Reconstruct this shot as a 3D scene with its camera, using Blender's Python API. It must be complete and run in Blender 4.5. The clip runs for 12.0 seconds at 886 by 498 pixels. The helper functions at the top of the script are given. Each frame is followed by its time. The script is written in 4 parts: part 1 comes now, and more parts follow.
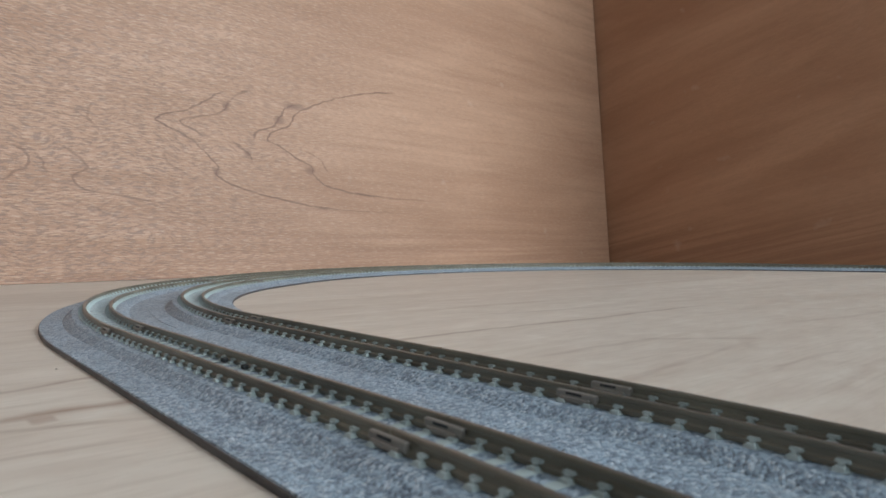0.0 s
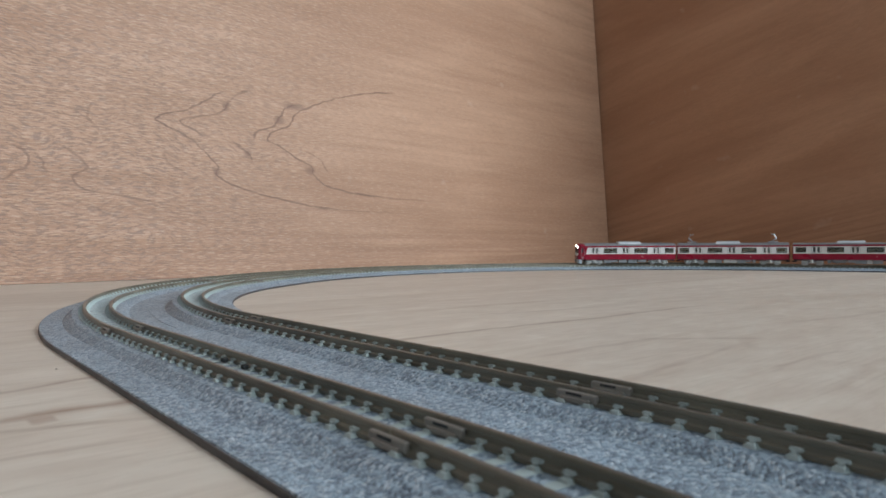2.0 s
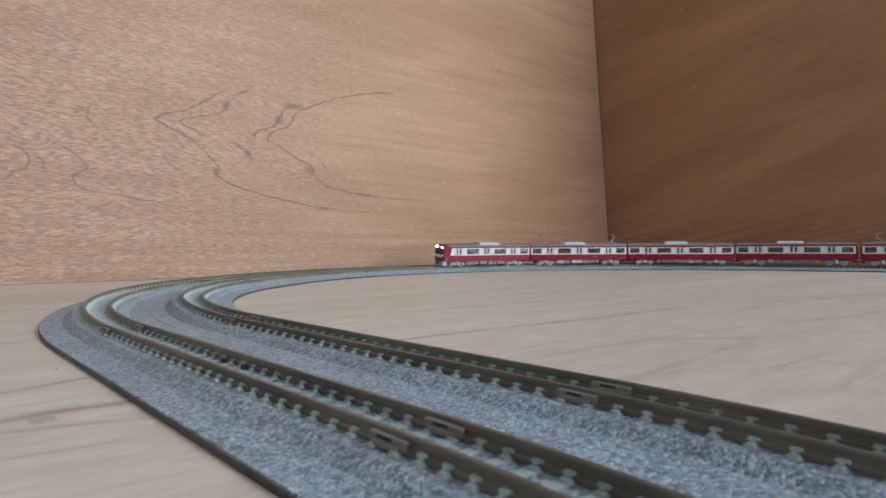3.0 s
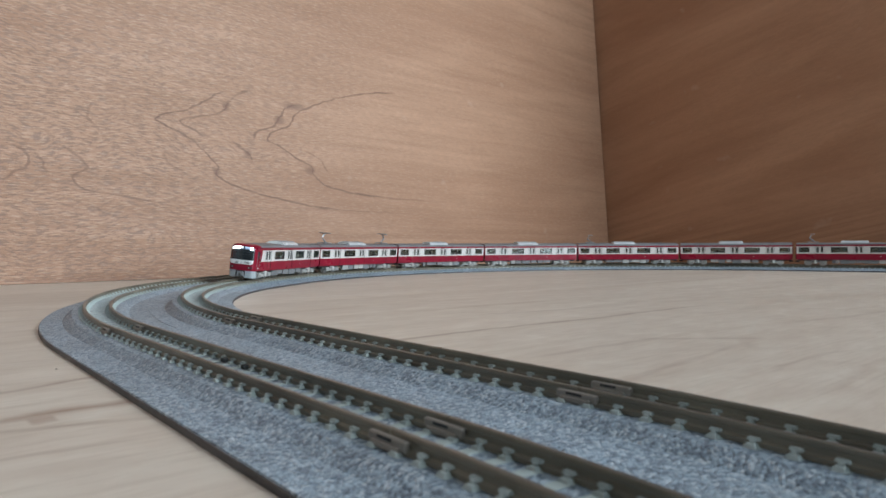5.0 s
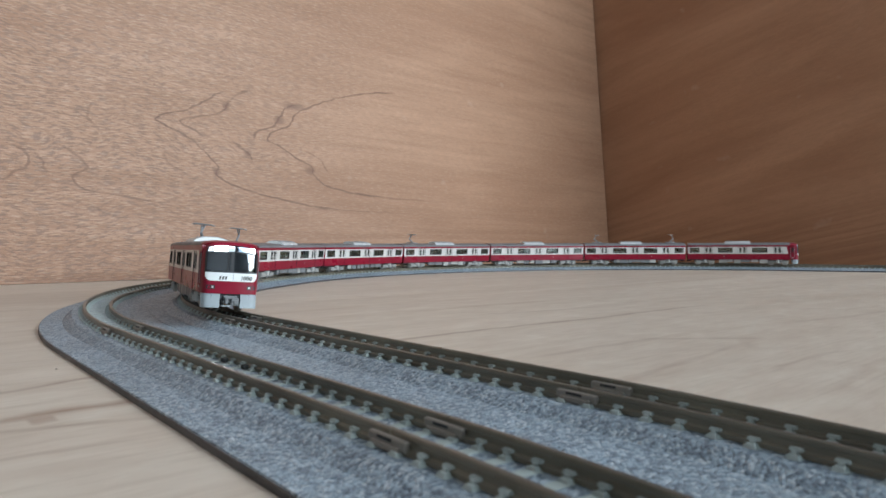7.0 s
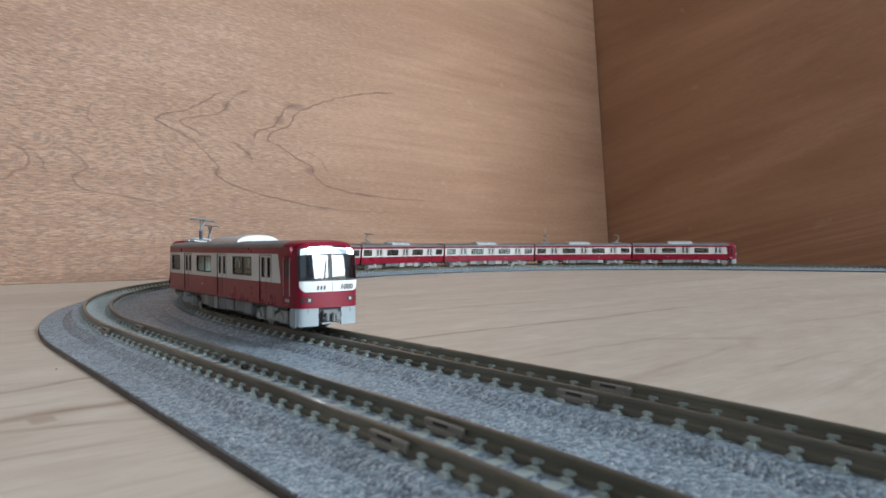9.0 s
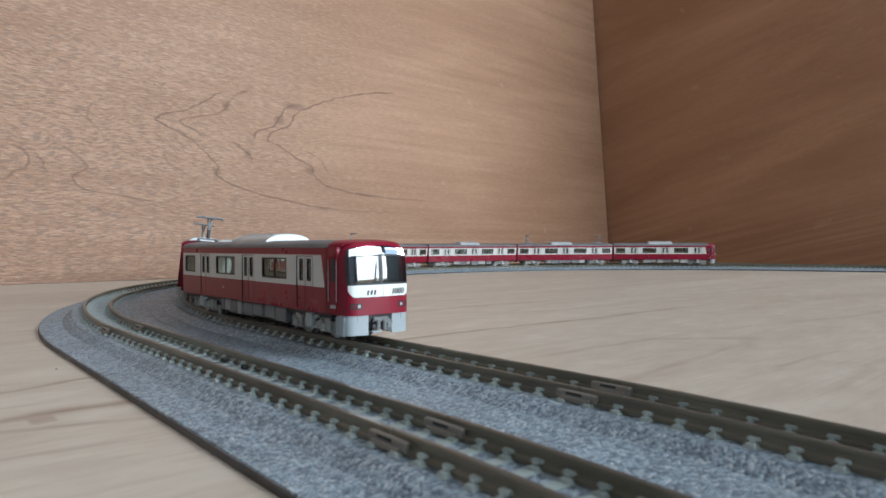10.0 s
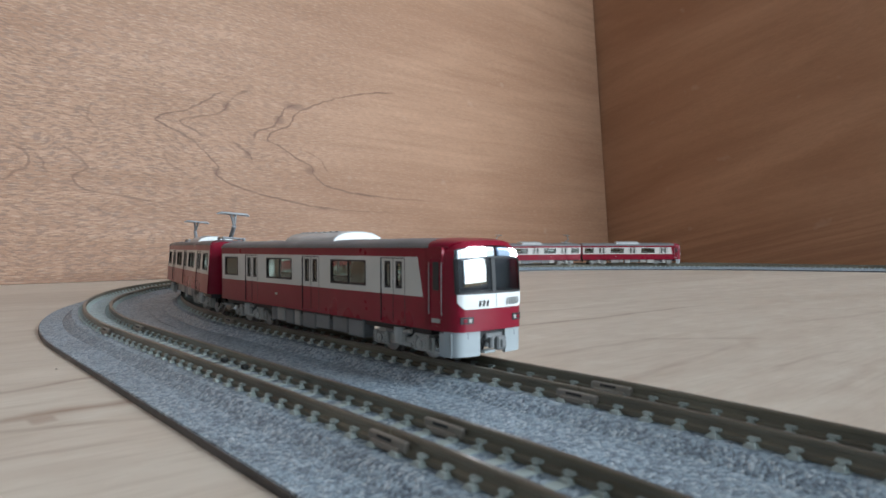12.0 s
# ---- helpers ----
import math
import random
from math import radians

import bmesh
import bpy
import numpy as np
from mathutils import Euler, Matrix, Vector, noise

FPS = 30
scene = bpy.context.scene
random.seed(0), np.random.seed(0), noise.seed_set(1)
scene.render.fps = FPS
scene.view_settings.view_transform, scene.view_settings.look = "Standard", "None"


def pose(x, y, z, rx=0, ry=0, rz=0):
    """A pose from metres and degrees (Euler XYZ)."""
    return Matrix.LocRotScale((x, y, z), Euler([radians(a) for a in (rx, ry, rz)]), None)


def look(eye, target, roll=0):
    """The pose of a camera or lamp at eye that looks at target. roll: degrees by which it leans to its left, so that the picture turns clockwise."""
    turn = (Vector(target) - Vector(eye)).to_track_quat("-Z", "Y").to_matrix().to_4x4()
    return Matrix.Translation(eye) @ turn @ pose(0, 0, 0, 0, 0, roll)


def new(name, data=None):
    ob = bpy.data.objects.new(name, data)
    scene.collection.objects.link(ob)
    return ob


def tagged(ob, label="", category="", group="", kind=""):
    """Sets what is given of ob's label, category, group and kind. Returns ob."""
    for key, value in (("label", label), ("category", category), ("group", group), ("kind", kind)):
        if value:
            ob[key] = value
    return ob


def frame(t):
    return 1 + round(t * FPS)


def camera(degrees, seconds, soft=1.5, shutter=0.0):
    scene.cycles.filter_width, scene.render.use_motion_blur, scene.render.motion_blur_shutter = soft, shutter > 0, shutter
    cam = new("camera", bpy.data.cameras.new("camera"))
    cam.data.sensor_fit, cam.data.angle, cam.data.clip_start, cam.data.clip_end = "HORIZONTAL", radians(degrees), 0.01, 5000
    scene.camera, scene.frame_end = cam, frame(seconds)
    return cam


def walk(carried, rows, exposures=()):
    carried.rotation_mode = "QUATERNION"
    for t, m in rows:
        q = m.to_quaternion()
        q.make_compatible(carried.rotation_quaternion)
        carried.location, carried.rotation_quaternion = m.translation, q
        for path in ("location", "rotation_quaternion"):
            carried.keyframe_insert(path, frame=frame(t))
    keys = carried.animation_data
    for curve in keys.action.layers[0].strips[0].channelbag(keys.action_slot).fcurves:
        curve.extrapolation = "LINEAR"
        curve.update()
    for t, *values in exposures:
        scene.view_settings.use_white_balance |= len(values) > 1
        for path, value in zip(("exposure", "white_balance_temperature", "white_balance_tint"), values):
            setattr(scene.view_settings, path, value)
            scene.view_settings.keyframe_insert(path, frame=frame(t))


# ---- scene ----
cam = camera(67.96, 12.0, soft=1.5)
EYE = (0.0, 0.0, 0.02856)
CAM_POSE = pose(*EYE, 89.718, 0, 0) @ pose(0, 0, 0, 0, 0, -0.233)
cam.data.dof.use_dof = True
cam.data.dof.focus_distance, cam.data.dof.aperture_fstop = 0.28, 60
walk(cam, [(0.0, CAM_POSE), (12.0, CAM_POSE)])

# ------------------------------------------------------------------ light
world = bpy.data.worlds.new("daylight")
scene.world = world
world.use_nodes = True
wn = world.node_tree.nodes
sky = wn.new("ShaderNodeTexSky")
sky.sky_type = "NISHITA"
sky.sun_disc = False
sky.sun_elevation = radians(38)
sky.sun_rotation = radians(100)
world.node_tree.links.new(sky.outputs[0], wn["Background"].inputs[0])
wn["Background"].inputs[1].default_value = 0.12


def window_light(name, at, aim, w, h, watts, colour):
    data = bpy.data.lights.new(name, "AREA")
    data.shape, data.size, data.size_y = "RECTANGLE", w, h
    data.energy, data.color = watts, colour
    ob = new(name, data)
    ob.matrix_world = look(at, aim)
    return ob


window_light("window_daylight", (2.17, -0.9, 1.02), (0.1, -0.35, 0.4), 1.22, 1.87, 98, (0.765, 0.9, 1.0))
scene.view_settings.exposure = 0.0

# -------------------------------------------------------------- materials


class Nodes:
    """Short hand for a node material."""

    def __init__(self, name):
        self.m = bpy.data.materials.new(name)
        self.m.use_nodes = True
        self.t = self.m.node_tree
        self.b = self.t.nodes["Principled BSDF"]
        self.c = self.t.nodes.new("ShaderNodeTexCoord").outputs["Object"]

    def node(self, kind, **props):
        n = self.t.nodes.new(kind)
        for k, v in props.items():
            if k == "op":
                n.operation = v
            elif k == "blend":
                n.blend_type = v
        return n

    def put(self, value, socket):
        if hasattr(value, "is_output"):
            self.t.links.new(value, socket)
        else:
            socket.default_value = value

    def scaled(self, sx, sy, sz, src=None):
        n = self.node("ShaderNodeMapping")
        self.put(src or self.c, n.inputs[0])
        n.inputs["Scale"].default_value = (sx, sy, sz)
        return n.outputs[0]

    def noise(self, src, scale=1.0, detail=3.0, rough=0.55, distort=0.0):
        n = self.node("ShaderNodeTexNoise")
        self.put(src, n.inputs["Vector"])
        n.inputs["Scale"].default_value = scale
        n.inputs["Detail"].default_value = detail
        n.inputs["Roughness"].default_value = rough
        n.inputs["Distortion"].default_value = distort
        return n.outputs[0]

    def math(self, op, a, b=0.0, c=0.0):
        n = self.node("ShaderNodeMath", op=op)
        for v, s in zip((a, b, c), n.inputs):
            self.put(v, s)
        return n.outputs[0]

    def ramp(self, value, lo, hi, a=0.0, b=1.0):
        n = self.node("ShaderNodeMapRange")
        for v, s in zip((value, lo, hi, a, b), n.inputs):
            self.put(v, s)
        return n.outputs[0]

    def mix(self, f, a, b, blend="MIX"):
        n = self.t.nodes.new("ShaderNodeMix")
        n.data_type, n.blend_type = "RGBA", blend
        self.put(f, n.inputs[0])
        self.put((*a, 1) if isinstance(a, tuple) else a, n.inputs[6])
        self.put((*b, 1) if isinstance(b, tuple) else b, n.inputs[7])
        return n.outputs[2]

    def bump(self, height, strength, distance):
        n = self.node("ShaderNodeBump")
        n.inputs["Strength"].default_value = strength
        n.inputs["Distance"].default_value = distance
        self.put(height, n.inputs["Height"])
        self.put(n.outputs[0], self.b.inputs["Normal"])

    def grain_line(self, x, z, pts, width):
        """A thin line x = f(z) through pts (mm, from the top down), 1 on the line and 0 off it."""
        x0, x1 = min(q[0] for q in pts) * 0.001 - 1e-4, max(q[0] for q in pts) * 0.001 + 1e-4
        z0, z1 = min(q[1] for q in pts) * 0.001, max(q[1] for q in pts) * 0.001
        u = self.ramp(z, z0, z1)
        at = []
        for shift in (0.0, -0.02, 0.02):
            n = self.node("ShaderNodeFloatCurve")
            cu = n.mapping.curves[0]
            rows = [((q[1] * 0.001 - z0) / (z1 - z0), (q[0] * 0.001 - x0) / (x1 - x0)) for q in reversed(pts)]
            cu.points[0].location, cu.points[1].location = rows[0], rows[-1]
            for r in rows[1:-1]:
                cu.points.new(*r)
            n.mapping.update()
            self.put(self.math("ADD", u, shift), n.inputs["Value"])
            at.append(n.outputs[0])
        gap = self.math("ABSOLUTE", self.math("SUBTRACT", x, self.math("MULTIPLY_ADD", at[0], x1 - x0, x0)))
        slope = self.math("MULTIPLY", self.math("SUBTRACT", at[2], at[1]), (x1 - x0) / (0.04 * (z1 - z0)))
        steep = self.math("SQRT", self.math("MULTIPLY_ADD", slope, slope, 1.0))
        near = self.ramp(self.math("DIVIDE", gap, steep), width * 0.3, width, 1.0, 0.0)
        inside = self.math("MULTIPLY", self.ramp(z, z0, z0 + 0.003), self.ramp(z, z1 - 0.003, z1, 1.0, 0.0))
        return self.math("MULTIPLY", near, inside)

    def streak(self, u, v, a, b, width):
        """A tapered streak from a to b in the plane of u and v (metres)."""
        dx, dy = b[0] - a[0], b[1] - a[1]
        ll = dx * dx + dy * dy
        pu, pv = self.math("SUBTRACT", u, a[0]), self.math("SUBTRACT", v, a[1])
        k = self.math("ADD", self.math("MULTIPLY", pu, dx / ll), self.math("MULTIPLY", pv, dy / ll))
        off = self.math("ABSOLUTE", self.math("SUBTRACT", self.math("MULTIPLY", pv, dx / ll ** 0.5), self.math("MULTIPLY", pu, dy / ll ** 0.5)))
        ends = self.math("MULTIPLY", self.ramp(k, 0.0, 0.15), self.ramp(k, 0.85, 1.0, 1.0, 0.0))
        return self.math("MULTIPLY", self.ramp(off, 0.0, width, 1.0, 0.0), ends)

    def done(self, colour, rough, metal=0.0, spec=0.5):
        self.put((*colour, 1) if isinstance(colour, tuple) else colour, self.b.inputs["Base Color"])
        self.put(rough, self.b.inputs["Roughness"])
        self.put(metal, self.b.inputs["Metallic"])
        self.b.inputs["Specular IOR Level"].default_value = spec
        return self.m


def plastic(name, colour, rough=0.4, vary=0.08, metal=0.0, spec=0.5, grain=900.0):
    """Moulded or painted surface with slight unevenness, dust and fine relief."""
    n = Nodes(name)
    a = n.noise(n.c, grain / 12, 3)
    b = n.noise(n.c, grain * 2, 2)
    dark = tuple(v * (1 - 2.2 * vary) for v in colour)
    lite = tuple(min(1, v * (1 + 1.2 * vary) + 0.01 * vary) for v in colour)
    col = n.mix(n.ramp(a, 0.3, 0.7), dark, lite)
    n.bump(b, 0.12, 0.00008)
    return n.done(col, n.ramp(a, 0.3, 0.7, rough * 1.15, rough * 0.85), metal, spec)


# growth lines of the back sheet: width in mm, depth of colour, course
FIGURE = (
    (1.2, 0.72, ((-650, 179), (-677, 161), (-687, 155), (-710, 147), (-714, 143), (-708, 139), (-690, 132), (-677, 123), (-659, 104), (-660, 97), (-640, 87), (-579, 74), (-523, 68), (-353, 66))),
    (1.3, 0.72, ((-624, 184), (-647, 166), (-649, 160), (-676, 150), (-691, 144), (-690, 142), (-679, 137), (-669, 132))),
    (1.4, 0.7, ((-649, 131), (-635, 126), (-627, 120), (-621, 112))),
    (1.3, 0.75, ((-435, 211), (-501, 197), (-553, 177), (-574, 164), (-579, 155), (-605, 137), (-595, 132), (-570, 119), (-555, 112), (-553, 105), (-543, 96), (-522, 90), (-426, 83.5), (-352, 82))),
    (1.5, 0.74, ((-560, 178), (-584, 171), (-587, 166), (-596, 153), (-619, 138), (-617, 135))),
    (1.6, 0.6, ((-828, 110), (-819, 107), (-813, 101), (-814, 94), (-823, 87), (-832, 79))),
    (1.4, 0.6, ((-795, 113), (-774, 100), (-773, 93), (-782, 86), (-778, 79), (-743, 72), (-710, 67))),
    (1.4, 0.5, ((-809, 105), (-805, 100), (-803, 93), (-796, 88))),
    (1.4, 0.5, ((-768, 63), (-757, 57), (-734, 52))),
    (1.4, 0.5, ((-563, 129), (-542, 118), (-536, 108))),
    (1.6, 0.35, ((-760, 152), (-770, 142), (-762, 128), (-755, 120))),
    (1.6, 0.35, ((-700, 118), (-708, 110), (-690, 96), (-672, 88))),
)


def lauan(name, figure=False, seed=0.0, pore_depth=0.7, tone=(1.0, 1.0, 1.0), climb=0.0, light=0.45):
    """Unsanded lauan plywood: long grain along x, short dark pores, a cathedral figure."""
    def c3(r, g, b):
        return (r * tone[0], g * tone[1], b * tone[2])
    n = Nodes(name)
    shift = n.node("ShaderNodeMapping")
    n.put(n.c, shift.inputs[0])
    shift.inputs["Location"].default_value = (seed, seed * 0.7, seed * 1.3)
    shift.inputs["Rotation"].default_value = (0, radians(climb), 0)
    c = shift.outputs[0]
    broad = n.noise(n.scaled(2.2, 1, 9, c), 1.0, 4, 0.6, 0.8)
    streak = n.noise(n.scaled(5, 1, 95, c), 1.0, 5, 0.65, 0.3)
    drift = n.noise(n.scaled(9, 1, 14, c), 1.0, 3, 0.55)
    bent = n.node("ShaderNodeCombineXYZ")
    part_of = n.node("ShaderNodeSeparateXYZ")
    n.put(c, part_of.inputs[0])
    n.put(part_of.outputs[0], bent.inputs[0])
    n.put(part_of.outputs[1], bent.inputs[1])
    n.put(n.math("MULTIPLY_ADD", drift, 0.045, part_of.outputs[2]), bent.inputs[2])
    pores = n.noise(n.scaled(105, 1, 480, bent.outputs[0]), 1.0, 5, 0.72, 0.3)
    fine = n.noise(n.scaled(110, 1, 900, c), 1.0, 2, 0.6)
    where = n.noise(n.scaled(3, 1, 5, c), 1.0, 3, 0.5)
    col = n.mix(n.ramp(broad, 0.3, 0.7), c3(0.335, 0.174, 0.101), c3(0.485, 0.282, 0.178))
    col = n.mix(n.ramp(streak, 0.42, 0.7, 0, light + 0.05), col, c3(0.28, 0.145, 0.085))
    sep = n.node("ShaderNodeSeparateXYZ")
    n.put(n.c, sep.inputs[0])
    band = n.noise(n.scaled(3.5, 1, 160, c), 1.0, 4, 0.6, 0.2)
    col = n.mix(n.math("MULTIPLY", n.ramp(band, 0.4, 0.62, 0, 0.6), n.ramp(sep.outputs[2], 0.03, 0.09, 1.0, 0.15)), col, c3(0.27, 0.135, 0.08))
    if figure:
        where = n.math("MULTIPLY", where, n.ramp(sep.outputs[0], -0.72, -0.38, 1.0, 0.38))
    pore = n.math("MULTIPLY", n.ramp(pores, 0.465, 0.56, 0, pore_depth), n.ramp(where, 0.25, 0.58, 0.2, 0.9))
    col = n.mix(pore, col, c3(0.235, 0.135, 0.092))
    col = n.mix(n.math("MULTIPLY", n.ramp(fine, 0.5, 0.7, 0, light), n.ramp(sep.outputs[0], -0.7, -0.35, 1.0, 0.4)), col, c3(0.62, 0.415, 0.285))
    if figure:
        # dark growth lines of the cathedral figure: each wanders as an abscissa over the height, in mm
        wx = n.math("MULTIPLY_ADD", n.math("SUBTRACT", n.noise(n.scaled(70, 1, 130), 1.0, 4), 0.5), 0.010, sep.outputs[0])
        wz = n.math("MULTIPLY_ADD", n.math("SUBTRACT", n.noise(n.scaled(60, 1, 150, c), 1.0, 2), 0.5), 0.003, sep.outputs[2])
        brk = n.noise(n.scaled(30, 1, 60), 1.0, 3, 0.6)
        for width, amount, pts in FIGURE:
            f = n.grain_line(wx, wz, pts, width * 0.001)
            col = n.mix(n.math("MULTIPLY", f, n.ramp(brk, 0.3, 0.55, amount * 0.45, amount)), col, c3(0.15, 0.075, 0.048))
        for kx, kz, rx, rz in ((-0.574, 0.1745, 0.014, 0.004), (-0.5574, 0.1085, 0.007, 0.0045), (-0.591, 0.158, 0.006, 0.005), (-0.648, 0.1635, 0.0035, 0.005), (-0.628, 0.1195, 0.004, 0.004), (-0.66, 0.1, 0.004, 0.004)):
            ex = n.math("DIVIDE", n.math("SUBTRACT", wx, kx), rx)
            ez = n.math("DIVIDE", n.math("SUBTRACT", wz, kz), rz)
            q = n.math("ADD", n.math("MULTIPLY", ex, ex), n.math("MULTIPLY", ez, ez))
            col = n.mix(n.ramp(q, 0.0, 1.6, 0.68, 0.0), col, c3(0.17, 0.085, 0.055))
    scuff = n.noise(n.scaled(34, 34, 34, c), 1.0, 2, 0.5)
    col = n.mix(n.ramp(scuff, 0.7, 0.8, 0, 0.2), col, (0.66, 0.54, 0.45))
    n.bump(n.math("SUBTRACT", 1.0, n.math("ADD", pore, n.math("MULTIPLY", streak, 0.3))), 0.3, 0.0004)
    return n.done(col, n.ramp(streak, 0.3, 0.7, 0.46, 0.6), 0, 0.4)


# brown streaks of the layout board: from, to (m), half width, depth of colour
FLOOR_STREAKS = (
    ((-0.04, 0.18), (0.13, 0.315), 0.0022, 0.75), ((0.012, 0.27), (0.075, 0.305), 0.0016, 0.45),
    ((-0.1, 0.112), (-0.066, 0.158), 0.002, 0.8), ((-0.079, 0.105), (-0.046, 0.133), 0.0032, 0.9), ((-0.078, 0.1), (-0.04, 0.114), 0.0018, 0.5),
    ((-0.0695, 0.1085), (-0.066, 0.1115), 0.0032, 0.95), ((0.02, 0.166), (0.072, 0.208), 0.0022, 0.35), ((0.058, 0.2), (0.1, 0.2), 0.002, 0.45),
    ((0.03, 0.131), (0.09, 0.192), 0.0022, 0.38), ((0.085, 0.18), (0.094, 0.204), 0.003, 0.32), ((-0.064, 0.086), (-0.045, 0.098), 0.0014, 0.4),
    ((0.07, 0.125), (0.13, 0.18), 0.002, 0.25), ((0.12, 0.235), (0.2, 0.29), 0.003, 0.35), ((-0.22, 0.28), (-0.1, 0.36), 0.003, 0.4), ((0.07, 0.145), (0.11, 0.178), 0.0016, 0.4),
)


def pale_board():
    """Pale sanded plywood floor: broad faint figure, few thin brown streaks."""
    n = Nodes("pale_plywood")
    turn = n.node("ShaderNodeMapping")
    n.put(n.c, turn.inputs[0])
    turn.inputs["Rotation"].default_value = (0, 0, radians(-40))
    c = turn.outputs[0]
    broad = n.noise(n.scaled(2.2, 13, 1, c), 1.0, 4, 0.55, 1.2)
    line = n.noise(n.scaled(4.0, 52, 1, c), 1.0, 5, 0.62, 1.1)
    fine = n.noise(n.scaled(60, 900, 1, c), 1.0, 3, 0.6)
    col = n.mix(n.ramp(broad, 0.3, 0.7), (0.54, 0.445, 0.365), (0.675, 0.585, 0.495))
    col = n.mix(n.ramp(line, 0.6, 0.68, 0, 0.3), col, (0.37, 0.25, 0.185))
    col = n.mix(n.ramp(fine, 0.48, 0.72, 0, 0.42), col, (0.43, 0.335, 0.26))
    sep = n.node("ShaderNodeSeparateXYZ")
    n.put(n.c, sep.inputs[0])
    mottle = n.noise(n.scaled(55, 120, 1, c), 1.0, 5, 0.65, 0.4)
    col = n.mix(n.ramp(mottle, 0.42, 0.68, 0, 0.4), col, (0.43, 0.325, 0.255))
    col = n.mix(n.ramp(mottle, 0.3, 0.42, 0.25, 0.0), col, (0.72, 0.655, 0.58))
    sway = n.noise(n.scaled(14, 14, 1), 1.0, 4, 0.6)
    wide = n.math("SUBTRACT", sway, 0.5)
    u, v = n.math("MULTIPLY_ADD", wide, 0.012, sep.outputs[0]), n.math("MULTIPLY_ADD", wide, -0.012, sep.outputs[1])
    worn = n.ramp(n.noise(n.scaled(25, 150, 1, c), 1.0, 4, 0.6), 0.3, 0.6, 0.3, 1.0)
    for a, b, w, k in FLOOR_STREAKS:
        f = n.math("MULTIPLY", n.streak(u, v, a, b, w), worn)
        col = n.mix(n.math("MULTIPLY", f, k), col, (0.27, 0.165, 0.115))
    knot = n.noise(n.scaled(11, 30, 1, c), 1.0, 2, 0.5)
    col = n.mix(n.ramp(knot, 0.76, 0.8, 0, 0.6), col, (0.24, 0.14, 0.09))
    n.bump(fine, 0.12, 0.0001)
    return n.done(col, n.ramp(line, 0.3, 0.7, 0.36, 0.5), 0, 0.45)


def ballast_mat():
    """Grey moulded ballast with printed grains of several greys."""
    n = Nodes("moulded_ballast")
    v = n.node("ShaderNodeTexVoronoi")
    n.put(n.c, v.inputs["Vector"])
    v.inputs["Scale"].default_value = 1900
    sep = n.node("ShaderNodeSeparateColor")
    n.put(v.outputs["Color"], sep.inputs[0])
    patch = n.noise(n.c, 45, 3)
    col = n.mix(n.ramp(sep.outputs[0], 0.15, 0.85), (0.115, 0.15, 0.19), (0.36, 0.44, 0.51))
    col = n.mix(n.ramp(sep.outputs[1], 0.76, 0.95, 0, 0.85), col, (0.58, 0.62, 0.65))
    col = n.mix(n.ramp(patch, 0.35, 0.7, 0.0, 0.35), col, (0.15, 0.165, 0.175))
    n.bump(n.math("SUBTRACT", 1.0, v.outputs["Distance"]), 0.55, 0.0004)
    return n.done(col, 0.5, 0, 0.5)


def glass_mat(name, tint=(0.85, 0.9, 0.9), gloss=0.12):
    n = Nodes(name)
    t = n.t.nodes.new("ShaderNodeBsdfTransparent")
    t.inputs[0].default_value = (*tint, 1)
    g = n.t.nodes.new("ShaderNodeBsdfGlossy")
    g.inputs["Roughness"].default_value = 0.04
    mx = n.t.nodes.new("ShaderNodeMixShader")
    mx.inputs[0].default_value = gloss
    n.t.links.new(t.outputs[0], mx.inputs[1])
    n.t.links.new(g.outputs[0], mx.inputs[2])
    n.t.links.new(mx.outputs[0], n.t.nodes["Material Output"].inputs[0])
    return n.m


def glow_mat(name, colour, strength):
    n = Nodes(name)
    n.b.inputs["Emission Color"].default_value = (*colour, 1)
    n.b.inputs["Emission Strength"].default_value = strength
    return n.done((0.8, 0.8, 0.8), 0.2)


M_LAUAN = lauan("lauan_plywood", True, 0.0, 0.95)
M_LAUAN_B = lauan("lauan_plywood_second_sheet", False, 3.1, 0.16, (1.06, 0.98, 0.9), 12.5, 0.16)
M_PALE = pale_board()
M_BALLAST = ballast_mat()
M_RIM = plastic("dark_brown_rim", (0.062, 0.055, 0.055), 0.5, 0.15)
M_RAIL = plastic("tarnished_brown_rail", (0.165, 0.143, 0.103), 0.36, 0.2, 0.0, grain=500)
M_RAILTOP = plastic("polished_rail_head", (0.13, 0.115, 0.098), 0.32, 0.15, 0.3, grain=400)
M_SLEEPER = plastic("concrete_grey_plastic", (0.42, 0.47, 0.45), 0.55, 0.12)
M_JOINER = plastic("dark_joiner_plastic", (0.235, 0.205, 0.175), 0.5, 0.15)
M_SLOT = plastic("black_recess", (0.012, 0.012, 0.012), 0.6)
M_RED = plastic("crimson_paint", (0.235, 0.006, 0.024), 0.3, 0.06, spec=0.3)
M_CREAM = plastic("ivory_paint", (0.60, 0.59, 0.56), 0.36, 0.04)
M_ROOF = plastic("roof_grey", (0.18, 0.175, 0.185), 0.5, 0.08)
M_UNIT = plastic("unit_white_grey", (0.5, 0.51, 0.52), 0.25, 0.05)
M_UNITG = plastic("unit_dull_grey", (0.24, 0.24, 0.25), 0.5, 0.1)
M_UNDER = plastic("underframe_grey", (0.19, 0.195, 0.20), 0.5, 0.12)
M_BOGIE = plastic("bogie_light_grey", (0.40, 0.39, 0.37), 0.5, 0.12)
